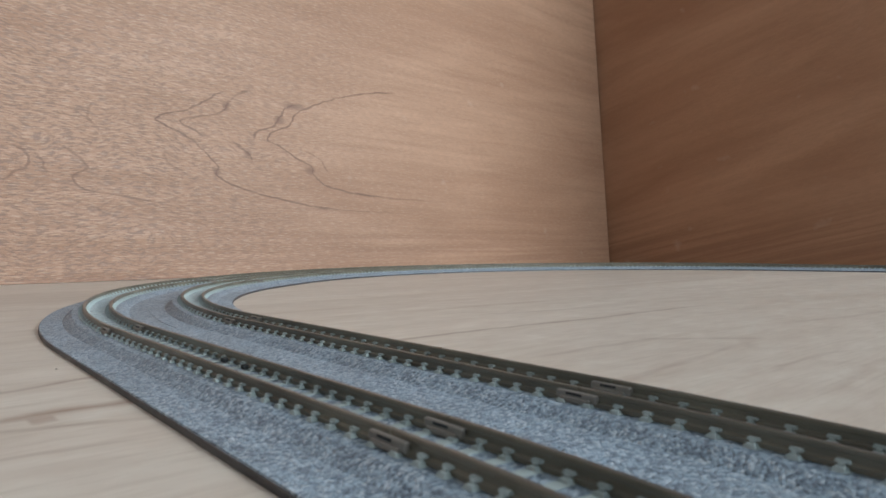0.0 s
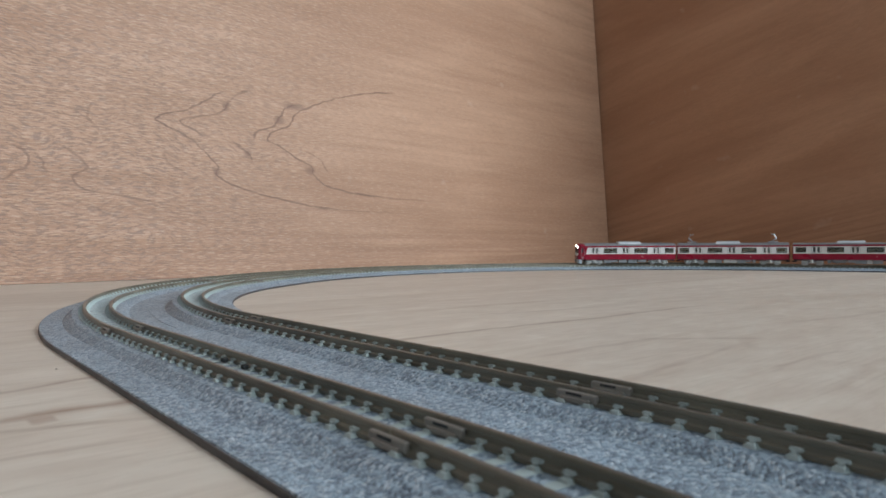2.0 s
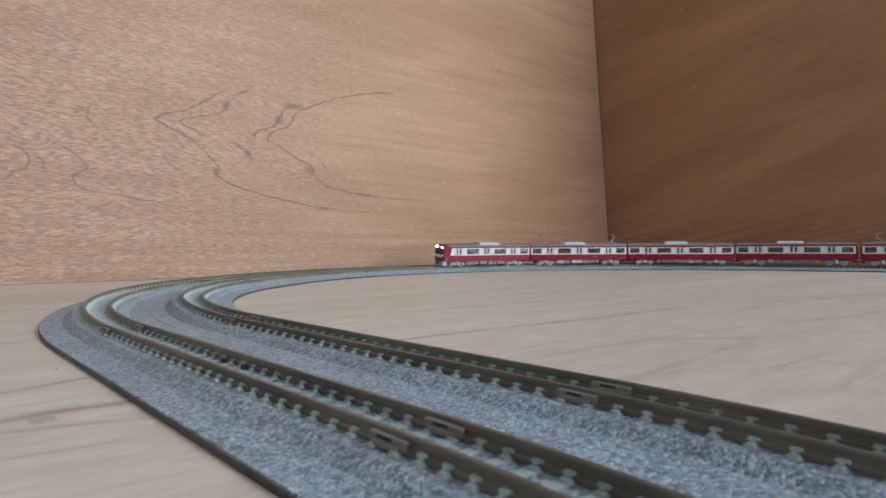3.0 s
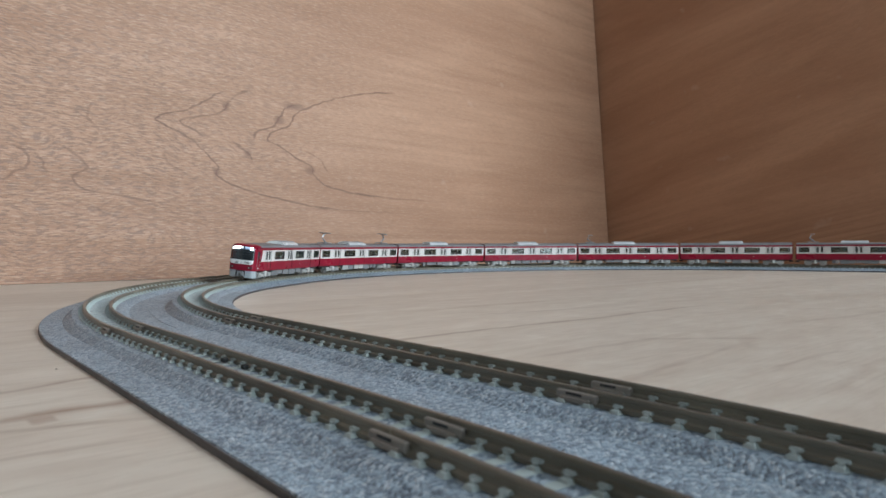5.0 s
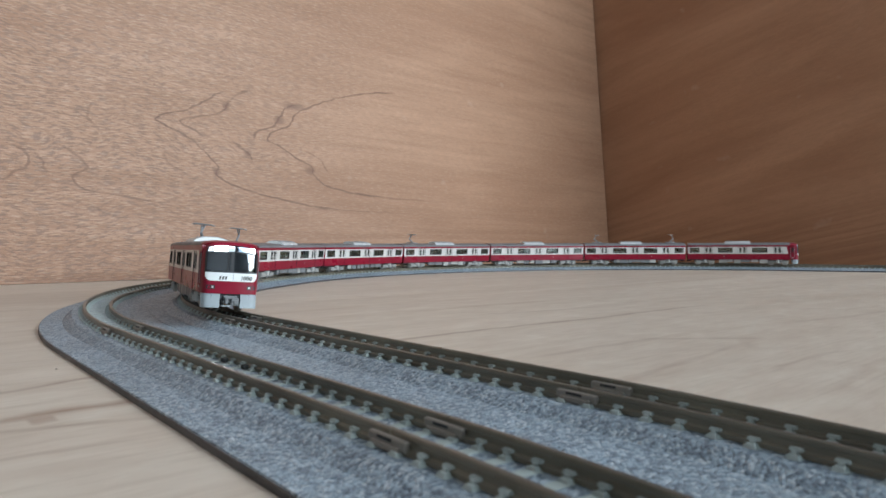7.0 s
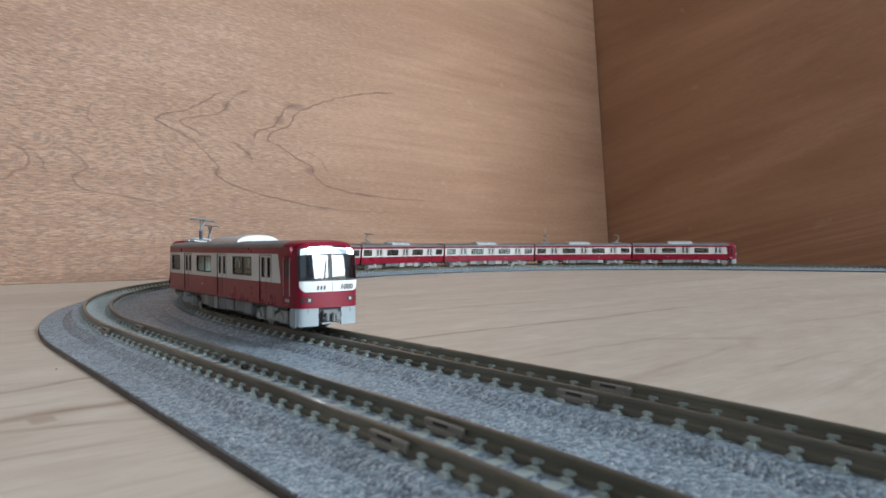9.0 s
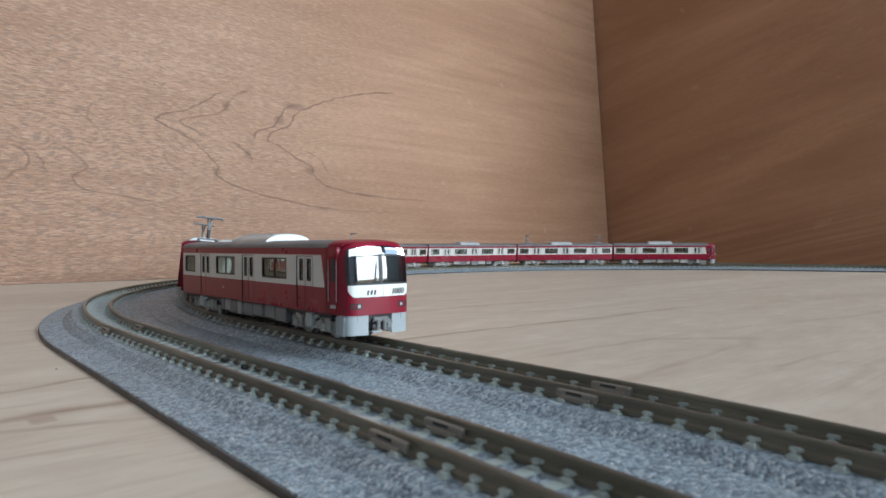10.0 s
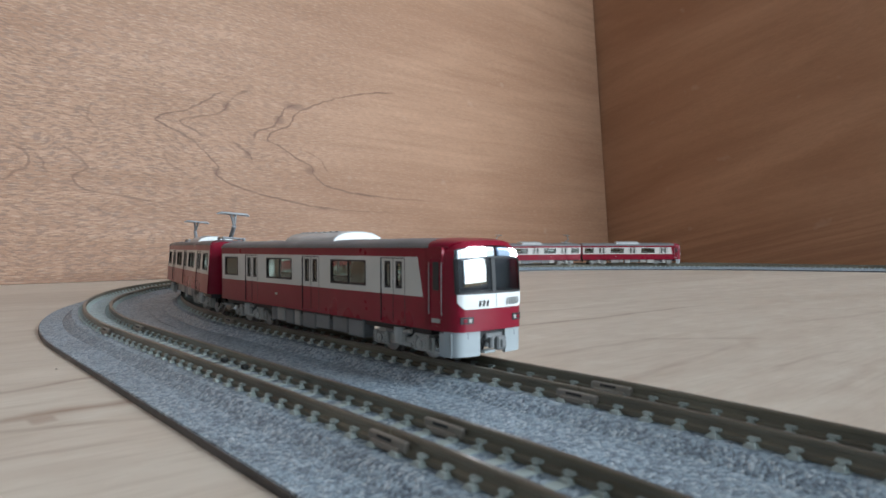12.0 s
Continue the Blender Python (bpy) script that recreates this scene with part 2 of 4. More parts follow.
M_BLACK = plastic("chassis_black", (0.018, 0.018, 0.02), 0.55)
M_SKIRT = plastic("skirt_pale_grey", (0.36, 0.40, 0.42), 0.45, 0.05)
M_WHITE = plastic("white_band_print", (0.80, 0.81, 0.80), 0.35, 0.03)
M_INK = plastic("dark_print", (0.03, 0.03, 0.03), 0.4)
M_SEAL = plastic("black_window_seal", (0.025, 0.025, 0.028), 0.5)
M_STEEL = plastic("pantograph_steel", (0.42, 0.43, 0.45), 0.32, 0.1, 0.8)
M_WHEEL = plastic("wheel_metal", (0.5, 0.48, 0.45), 0.3, 0.1, 0.9)
M_SEATIN = plastic("interior_seat_beige", (0.45, 0.40, 0.33), 0.6)
M_PANE = glass_mat("window_glass", (0.72, 0.8, 0.77), 0.1)
M_SCREEN = glass_mat("windscreen_glass", (0.5, 0.56, 0.6), 0.11)
M_LAMP = glow_mat("headlamp_white", (0.93, 0.97, 1.0), 40.0)
M_GLOW = glow_mat("lamp_strip_glow", (0.85, 0.93, 1.0), 1.1)
M_SIGN = glow_mat("destination_blue", (0.25, 0.5, 0.95), 0.6)
M_TAIL = plastic("marker_lens", (0.5, 0.48, 0.46), 0.2, 0.05)
M_PLASTER = plastic("room_plaster", (0.40, 0.41, 0.42), 0.8, 0.04, grain=60)
M_CEILING = plastic("white_ceiling", (0.78, 0.79, 0.8), 0.85, 0.03, grain=60)

# ---------------------------------------------------------------- helpers
MM = 0.001


def mesh_of(name, bm, mat, smooth=False):
    bmesh.ops.scale(bm, vec=(MM, MM, MM), verts=bm.verts)
    me = bpy.data.meshes.new(name)
    bm.to_mesh(me)
    bm.free()
    me.materials.append(mat)
    if smooth:
        for p in me.polygons:
            p.use_smooth = True
        me.set_sharp_from_angle(angle=radians(38))
    return me


def part(name, bm, mat, parent=None, label="", smooth=False):
    """Link a bmesh, drawn in millimetres, as one mesh object under its thing."""
    ob = new(name, bm if isinstance(bm, bpy.types.Mesh) else mesh_of(name, bm, mat, smooth))
    ob.parent = parent
    if label:
        ob["label"] = label
    return ob


def box(bm, x0, x1, y0, y1, z0, z1, bev=0.0, seg=1):
    m = Matrix.Translation(((x0 + x1) / 2, (y0 + y1) / 2, (z0 + z1) / 2)) @ Matrix.Diagonal((x1 - x0, y1 - y0, z1 - z0, 1))
    r = bmesh.ops.create_cube(bm, size=1, matrix=m)
    if bev:
        es = list({e for v in r["verts"] for e in v.link_edges})
        bmesh.ops.bevel(bm, geom=es, offset=bev, segments=seg, affect="EDGES", profile=0.5)
    return bm


def cyl(bm, a, b, r, seg=12, r2=None):
    a, b = Vector(a), Vector(b)
    q = (b - a).to_track_quat("Z", "Y").to_matrix().to_4x4()
    m = Matrix.Translation((a + b) / 2) @ q
    bmesh.ops.create_cone(bm, cap_ends=True, segments=seg, radius1=r, radius2=r if r2 is None else r2, depth=(b - a).length, matrix=m)
    return bm


def loft(bm, rings, closed=True, caps=True):
    """Skin a list of rings of points."""
    vs = [[bm.verts.new(p) for p in ring] for ring in rings]
    n = len(rings[0])
    for a, b in zip(vs, vs[1:]):
        for i in range(n if closed else n - 1):
            j = (i + 1) % n
            bm.faces.new((a[i], b[i], b[j], a[j]))
    if caps and closed:
        bm.faces.new(vs[0])
        bm.faces.new(tuple(reversed(vs[-1])))
    bmesh.ops.recalc_face_normals(bm, faces=bm.faces)
    return bm


# ----------------------------------------------------- the line of the track
X0, Y0, HEAD0 = -64.9, 215.77, radians(129.831)
RAD, RAD_FAR = 304.38, 332.94
BENDS = ((radians(50.226) * RAD, -1 / RAD), (32.1, 0.0), (radians(113.665) * RAD_FAR, -1 / RAD_FAR), (130.0, 0.0), (radians(16.0) * RAD_FAR, -1 / RAD_FAR), (1e6, 0.0))
ARC = sum(v[0] for v in BENDS[:3])
NEAR, K_NEAR, NEAR_END = -140.8, 0.0028, -230.0
SPACE = 36.44
CANT, CANT_RUN, LIFT = radians(6.2), 90.0, 0.6
RAILTOP = 5.9


def track(s, dr=0.0, z=0.0):
    """A point of the line, s mm past the near end of the bend, dr mm outwards, and the outward bearing."""
    x, y, a = X0, Y0, HEAD0
    sign = 1 if s >= 0 else -1
    runs = BENDS if s >= 0 else ((-NEAR, 0.0), (NEAR - NEAR_END, -K_NEAR), (1e6, 0.0))
    q = abs(s)
    for length, k in runs:
        step = min(q, length)
        chord = step if abs(k * step) < 1e-6 else 2 * math.sin(abs(k) * step / 2) / abs(k)
        mid = a + k * step / 2
        x, y = x + sign * chord * math.cos(mid), y + sign * chord * math.sin(mid)
        a, q = a + k * step, q - step
        if q <= 0:
            break
    th = a + math.pi / 2
    return Vector((x + dr * math.cos(th), y + dr * math.sin(th), z)), th


def cant_share(s):
    """How much of the bend's banking is reached at s: it grows and fades over a run-in at both ends."""
    return max(0.0, min(1.0, s / CANT_RUN, (ARC - s) / CANT_RUN))


def canted(dr, z, s):
    """Offset and height of a point of either track after the banking of the bend."""
    c = SPACE if dr > SPACE / 2 else 0.0
    d = dr - c
    if abs(d) > 9.4:
        return dr, z
    k = cant_share(s)
    a = CANT * k
    return c + d * math.cos(a) - (z - 3) * math.sin(a), 3 + (z - 3) * math.cos(a) + d * math.sin(a) + LIFT * k


def on_track(s, dr=0.0, z=0.0):
    """Pose in mm of something on the banked line: its x points along the train's way."""
    p, th = track(s, *canted(dr, z, s))
    return Matrix.Translation(p) @ Matrix.Rotation(th + math.pi / 2, 4, "Z") @ Matrix.Rotation(-CANT * cant_share(s), 4, "X")


def metre(m):
    m = m.copy()
    m.translation *= MM
    return m


# -------------------------------------------------------------- the setting
def slab(name, x0, x1, y0, y1, z0, z1, mat, m=None, bev=0.0):
    ob = part(name, box(bmesh.new(), x0, x1, y0, y1, z0, z1, bev), mat)
    if m is not None:
        ob.matrix_world = m
    return ob


floor = slab("floor", -2200, 2200, -2200, 2200, -60, -12.5, M_PLASTER)
tagged(floor, "plain pale room floor under the layout board", "floor", kind="structure")
board = slab("baseboard", -900, 1600, -700, 1500, -12, 0, M_PALE, bev=0.5)
tagged(board, "pale sanded plywood layout board with faint brown streaks", "board", kind="structure")

CORNER = Vector((0.2719, 1.0684, 0))
WALL_DIR = radians(43.24)
m_left = Matrix.Translation(CORNER) @ Matrix.Rotation(WALL_DIR, 4, "Z") @ Matrix.Rotation(radians(-4.1), 4, "X")
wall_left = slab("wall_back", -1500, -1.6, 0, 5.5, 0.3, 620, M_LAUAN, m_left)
tagged(wall_left, "reddish lauan plywood sheet with cathedral grain, leaning back", "plywood wall", kind="structure")
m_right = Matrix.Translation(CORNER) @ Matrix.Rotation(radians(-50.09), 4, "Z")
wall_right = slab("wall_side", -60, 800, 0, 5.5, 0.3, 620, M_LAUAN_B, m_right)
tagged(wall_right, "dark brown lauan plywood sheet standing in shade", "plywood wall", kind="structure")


def room():
    """Plain room that closes the place, with one window opening."""
    h = 2300
    for name, b in (("wall_west", (-2300, -2200, -2300, 2300)), ("wall_north", (-2200, 2200, 2200, 2300)), ("wall_south", (-2200, 2200, -2300, -2200))):
        tagged(slab(name, *b, -60, h, M_PLASTER), "plain pale plaster room wall", "wall", kind="structure")
    bm = bmesh.new()
    for y0, y1, z0, z1 in ((-2300, -1520, -60, h), (-280, 2300, -60, h), (-1520, -280, -60, 80), (-1520, -280, 1970, h)):
        box(bm, 2200, 2300, y0, y1, z0, z1)
    tagged(part("wall_east", bm, M_PLASTER), "plain pale plaster wall with a window opening", "wall", kind="structure")
    tagged(slab("ceiling", -2300, 2300, -2300, 2300, h, h + 80, M_CEILING), "plain pale plaster ceiling", "ceiling", kind="structure")


room()

# ------------------------------------------------------------------ the train
LP = 119.8      # coupling to coupling
HALF = 57.4     # half the body's length
WID = 9.35      # half the body's width
Z_SILL, Z_BAND0, Z_BAND1, Z_EAVE, Z_TOP = 6.5, 12.7, 20.5, 22.35, 24.3
WIN = ((-0.432, 0.088, 0), (-0.152, 0.132, 1), (0.152, 0.132, 1), (0.432, 0.088, 0))
DOORS = (-0.305, 0.0, 0.305)
WZ0, WZ1 = 14.0, 19.6


def sheet(bm, xs, zs, hole, y, t):
    """Upright sheet in the xz plane with openings; t: its thickness, inwards by sign."""
    for zi, (z0, z1) in enumerate(zip(zs, zs[1:])):
        for xi, (x0, x1) in enumerate(zip(xs, xs[1:])):
            xm, zm = (x0 + x1) / 2, (z0 + z1) / 2
            if hole(xm, zm):
                continue
            for yy in (y, y + t):
                bm.faces.new([bm.verts.new(p) for p in ((x0, yy, z0), (x1, yy, z0), (x1, yy, z1), (x0, yy, z1))])
            nb = (((x0, z0), (x0, z1), (x0 - 0.01, zm)), ((x1, z0), (x1, z1), (x1 + 0.01, zm)), ((x0, z0), (x1, z0), (xm, z0 - 0.01)), ((x0, z1), (x1, z1), (xm, z1 + 0.01)))
            for (ax, az), (bx, bz), (qx, qz) in nb:
                out = qx < xs[0] or qx > xs[-1] or qz < zs[0] or qz > zs[-1]
                if out or hole(qx, qz):
                    bm.faces.new([bm.verts.new(p) for p in ((ax, y, az), (bx, y, bz), (bx, y + t, bz), (ax, y + t, az))])
    bmesh.ops.remove_doubles(bm, verts=bm.verts, dist=0.001)
    bmesh.ops.recalc_face_normals(bm, faces=bm.faces)
    return bm


def frame_ring(bm, x0, x1, z0, z1, y, t, w):
    """Window surround of four bars, w wide, t deep."""
    box(bm, x0, x1, min(y, y + t), max(y, y + t), z1 - w, z1)
    box(bm, x0, x1, min(y, y + t), max(y, y + t), z0, z0 + w)
    box(bm, x0, x0 + w, min(y, y + t), max(y, y + t), z0 + w, z1 - w)
    box(bm, x1 - w, x1, min(y, y + t), max(y, y + t), z0 + w, z1 - w)
    r = 2.2 * w
    for cx, sx in ((x0 + w, 1), (x1 - w, -1)):
        for cz, sz in ((z0 + w, 1), (z1 - w, -1)):
            tri = ((cx, cz), (cx + sx * r, cz), (cx + sx * r * 0.3, cz + sz * r * 0.3), (cx, cz + sz * r))
            loft(bm, [[(px, y, pz) for px, pz in tri], [(px, y + t, pz) for px, pz in tri]])
    return bm


def roof_ring(x, w=WID, top=Z_TOP, eave=Z_EAVE, n=14):
    pts = []
    for i in range(n + 1):
        a = math.pi * i / n
        c, s = math.cos(a), math.sin(a)
        y = w * math.copysign(abs(c) ** 0.62, c)
        pts.append((x, y, eave + (top - eave) * abs(s) ** 0.8))
    return pts


NOSE0, NOSE1 = 46.9, 55.5


def nose_point(u, z, off=0.0):
    """The curved cab front; u runs from -1 to 1 across it."""
    v = (z - 4.5) / (Z_TOP - 0.6 - 4.5)
    t = max(0.0, min(1.0, (z - 18.5) / (Z_TOP - 0.6 - 18.5)))
    x = NOSE1 - 0.9 * u * u - 2.9 * abs(u) ** 18 - 2.0 * max(0.0, v - 0.4) ** 1.6 - 2.6 * max(0.0, v - 0.86) ** 2 * 20
    drop = 1.25 * abs(u) ** 3 * max(0.0, min(1.0, (z - 17.0) / 6.7))
    return Vector((x + off, u * (WID - 0.15) * (1 - 0.13 * t ** 3), z - drop))


def front_patch(u0, u1, z0, z1, off, nu=10, nz=6, thick=0.25, round_low=0.0):
    """Shallow solid plate that follows the cab front."""
    bm = bmesh.new()
    grid = []
    for k in (0, 1):
        rows = []
        for j in range(nz + 1):
            z = z0 + (z1 - z0) * j / nz
            row = []
            for i in range(nu + 1):
                u = u0 + (u1 - u0) * i / nu
                zz = z
                if round_low:
                    e = max(abs(u0), abs(u1))
                    zz = z + round_low * max(0.0, abs(u) / e - 0.82) ** 2 * 28 * (1 - j / nz)
                row.append(bm.verts.new(nose_point(u, zz, off - thick * k)))
            rows.append(row)
        grid.append(rows)
    f, b = grid
    for j in range(nz):
        for i in range(nu):
            bm.faces.new((f[j][i], f[j][i + 1], f[j + 1][i + 1], f[j + 1][i]))
            bm.faces.new((b[j][i], b[j + 1][i], b[j + 1][i + 1], b[j][i + 1]))
    for i in range(nu):
        bm.faces.new((f[0][i], b[0][i], b[0][i + 1], f[0][i + 1]))
        bm.faces.new((f[nz][i], f[nz][i + 1], b[nz][i + 1], b[nz][i]))
    for j in range(nz):
        bm.faces.new((f[j][0], f[j + 1][0], b[j + 1][0], b[j][0]))
        bm.faces.new((f[j][nu], b[j][nu], b[j + 1][nu], f[j + 1][nu]))
    bmesh.ops.recalc_face_normals(bm, faces=bm.faces)
    return bm


def word(txt, size, m, mat, parent, name="lettering"):
    cu = bpy.data.curves.new(name, "FONT")
    cu.body, cu.size, cu.extrude = txt, size * MM, 0.03 * MM
    cu.align_x, cu.shear = "CENTER", 0.2
    tmp = bpy.data.objects.new(name, cu)
    scene.collection.objects.link(tmp)
    bpy.context.view_layer.update()
    me = bpy.data.meshes.new_from_object(tmp.evaluated_get(bpy.context.evaluated_depsgraph_get()))
    bpy.data.objects.remove(tmp)
    me.materials.clear()
    me.materials.append(mat)
    ob = new(name, me)
    ob.parent = parent
    ob.matrix_local = metre(m)
    return ob


def cab_front(car, lit):
    """Nose with windscreen, lamps, band, skirt and coupler."""
    # red nose shell: bars round the windscreen and a closed lower part
    low0, ws0, ws1 = 6.5, 13.6, 22.7
    bm = front_patch(-1, 1, low0, ws0, 0.0, 24, 6, 1.0)
    part("lower_nose", bm, M_RED, car, smooth=True)
    part("upper_nose", front_patch(-1, 1, ws1, Z_TOP - 0.6, 0.0, 24, 6, 1.0), M_RED, car, smooth=True)
    for s in (-1, 1):
        part("corner_post", front_patch(*sorted((s * 0.925, s)), ws0, ws1, 0.0, 6, 8, 1.0), M_RED, car, smooth=True)
    # cheeks from the nose back to the saloon
    for s in (-1, 1):
        rings = []
        for z in (6.5, 9.0, 12.0, 15.0, 18.0, 20.0, 21.2, 21.9, 22.4):
            e = nose_point(s, z)
            rings.append([(NOSE0 - 1, s * WID, z), (51.0, s * WID, z), (e.x, e.y, z), (e.x, e.y - s * 0.8, z), (51.0, s * (WID - 0.8), z), (NOSE0 - 1, s * (WID - 0.8), z)])
        part("cab_side", loft(bmesh.new(), rings), M_RED, car, smooth=True)
        d = bmesh.new()
        frame_ring(d, 47.6, 50.9, 7.2, 20.4, s * WID, s * 0.12, 0.16)
        door = part("cab_door", d, M_RED, car)
        w = bmesh.new()
        box(w, 48.4, 50.2, *sorted((s * WID, s * (WID + 0.14))), 14.2, 19.6, 0.05)
        part("cab_door_window", w, M_SEAL, door, "small dark cab door window")
        for hx in (47.3, 51.1):
            hb = bmesh.new()
            cyl(hb, (hx, s * (WID + 0.2), 9.6), (hx, s * (WID + 0.2), 19.2), 0.1, 8)
            for hz in (9.8, 19.4):
                cyl(hb, (hx, s * (WID - 0.1), hz), (hx, s * (WID + 0.2), hz), 0.1, 6)
            part("handrail", hb, M_STEEL, door, "thin metal handrail")
        pl = bmesh.new()
        box(pl, 48.0, 50.5, *sorted((s * WID, s * (WID + 0.1))), 8.0, 8.8)
        part("number_bar", pl, M_BOGIE, door, "small pale printed bar")
    # roof of the cab, falling to the nose
    rings = []
    for i in range(9):
        k = i / 8
        x = NOSE0 + (NOSE1 - 2.6 - NOSE0) * k
        rings.append([(x - 2.9 * abs(y / WID) ** 6 * k, y, z) for x_, y, z in roof_ring(x, WID * (1 - 0.13 * k ** 3), Z_TOP - 0.62 * k ** 2, Z_EAVE + 0.1 * k)])
    bm = loft(bmesh.new(), rings, closed=False)
    bmesh.ops.solidify(bm, geom=bm.faces[:], thickness=0.5)
    part("cab_roof", bm, M_RED, car, smooth=True)
    # screen
    scr = part("windscreen", front_patch(-0.925, 0.925, ws0, ws1, 0.05, 20, 8, 0.3), M_SCREEN, car, "dark curved windscreen", smooth=True)
    scr.visible_shadow = False
    for u0, u1 in ((-0.935, -0.88), (0.86, 0.935), (-0.055, 0.055)):
        part("pillar", front_patch(u0, u1, ws0, ws1 - 2.0, 0.14, 2, 8, 0.3), M_SEAL, scr, smooth=True)
    part("top_mask", front_patch(-0.92, 0.92, 20.3, 20.6, 0.14, 16, 1, 0.3), M_SEAL, scr, smooth=True)
    part("sill_mask", front_patch(-0.92, 0.92, ws0 - 0.1, ws0 + 0.35, 0.14, 16, 1, 0.3), M_SEAL, scr, smooth=True)
    lamp = M_LAMP if lit else M_SKIRT
    part("lamp_reflector", front_patch(-0.86, 0.06, 20.6, 22.4, 0.02, 12, 3, 0.5), M_GLOW if lit else M_SKIRT, car, "softly lit white lamp strip behind the screen", smooth=True)
    part("head_lamp", front_patch(-0.66, -0.2, 20.75, 22.45, 0.2, 8, 3, 0.4), lamp, car, "glowing white head lamp behind the screen", smooth=True)
    part("destination_sign", front_patch(0.2, 0.62, 20.7, 22.3, 0.02, 5, 3, 0.5), M_SIGN if lit else M_SEAL, car, "small bluish destination sign", smooth=True)
    part("head_lamp", front_patch(0.64, 0.82, 20.8, 22.4, 0.2, 3, 3, 0.4), lamp, car, "glowing white head lamp behind the screen", smooth=True)
    # inside of the cab: pale partition and dark desk
    part("cab_partition", box(bmesh.new(), 45.9, 46.5, -8.3, 8.3, 6.5, 22), M_UNITG, car, "grey cab partition")
    part("cab_desk", box(bmesh.new(), 47.2, 53.3, -7.6, 7.6, 11, 14.2, 0.4), M_BLACK, car)
    part("cab_blind", box(bmesh.new(), 46.6, 52.1, -0.4, 7.9, 14.2, 20.2, 0.2), M_BLACK, car, "dark cab equipment housing")
    # band, letters
    band = part("front_band", front_patch(-0.91, 0.91, 10.7, 13.5, 0.16, 36, 5, 0.3, 1.5), M_WHITE, car, "white band under the windscreen", smooth=True)
    p = nose_point(0.5, 11.5, 0.36)
    word("1000", 2.0, Matrix.Translation((p.x, p.y, 11.2)) @ Matrix.Rotation(radians(90 + 6), 4, "Z") @ Matrix.Rotation(radians(90), 4, "X"), M_INK, band)
    for i in range(3):
        b = nose_point(-0.4 + i * 0.1, 11.7, 0.2)
        bar = loft(bmesh.new(), [[(b.x + k, b.y - 0.26 - 0.12, 11.2), (b.x + k, b.y + 0.26 - 0.12, 11.2), (b.x + k, b.y + 0.26 + 0.12, 12.3), (b.x + k, b.y - 0.26 + 0.12, 12.3)] for k in (0.0, 0.06)])
        part("number_bar", bar, M_INK, band)
    part("panel_joint", front_patch(0.04, 0.055, 10.8, 13.4, 0.19, 1, 4, 0.3), M_UNITG, band, "fine joint line beside the cab door")
    part("wiper", cyl(cyl(bmesh.new(), nose_point(-0.2, 14.2, 0.3), nose_point(-0.12, 18.8, 0.2), 0.09, 6), nose_point(-0.55, 14.2, 0.3), nose_point(-0.2, 14.2, 0.3), 0.09, 6), M_SEAL, scr)
    # marker lamps
    for s in (-1, 1):
        h = part("lamp_housing", front_patch(*sorted((s * 0.56, s * 0.86)), 8.0, 9.3, 0.12, 4, 2, 0.3), M_SEAL, car, smooth=True)
        part("marker_lamp", front_patch(*sorted((s * 0.61, s * 0.68)), 8.3, 9.0, 0.2, 3, 2, 0.3), M_TAIL if lit else M_SKIRT, h, smooth=True)
        part("tail_lamp", front_patch(*sorted((s * 0.72, s * 0.8)), 8.3, 9.0, 0.2, 3, 2, 0.3), M_RED, h, smooth=True)
    # skirt with a gap for the coupler
    for s in (-1, 1):
        part("skirt", front_patch(*sorted((s * 0.36, s * 0.99)), 1.8, 6.6, -0.3, 8, 4, 0.7, 0.0), M_SKIRT, car, "pale grey plastic skirt", smooth=True)
        bm = bmesh.new()
        box(bm, 49.5, 53.2, *sorted((s * 8.2, s * 8.9)), 1.6, 6.2, 0.15)
        part("skirt_side", bm, M_SKIRT, car)
    cp = bmesh.new()
    box(cp, 49.5, 55.0, -1.2, 1.2, 3.3, 5.0, 0.3)
    box(cp, 54.2, 55.6, -2.2, 2.2, 4.6, 5.9, 0.25)
    box(cp, 54.6, 56.3, 0.2, 2.7, 2.6, 5.3, 0.3)
    box(cp, 55.8, 56.7, 0.9, 2.3, 3.1, 4.7, 0.25)
    cyl(cp, (56.0, -1.3, 3.2), (56.0, -1.3, 5.2), 0.55, 10)
    box(cp, 54.4, 55.8, -2.4, -0.6, 3.4, 4.2, 0.2)
    coup = part("coupler", cp, M_UNDER, car, "grey coupler head")
    part("coupler_tray", box(bmesh.new(), 53.6, 55.6, -2.6, 0.2, 2.2, 2.7, 0.1), M_SKIRT, coup)
    for y in (-3.1, -2.4, 2.6, 3.2):
        part("jumper_hose", cyl(cyl(bmesh.new(), (53.6, y, 5.9), (55.2, y * 0.98, 4.4), 0.28, 8), (55.2, y * 0.98, 4.4), (54.2, y * 0.9, 2.6), 0.28, 8), M_BLACK, coup)
    for y in (-2.9, 2.9):
        hb = bmesh.new()
        cyl(hb, (53.2, y, 5.6), (54.3, y * 0.95, 2.2), 0.35, 8)
        part("air_hose", hb, M_BLACK, car)
    part("buffer_plate", box(bmesh.new(), 49.5, 54.8, -6.2, 6.2, 5.0, 6.3), M_BLACK, car)


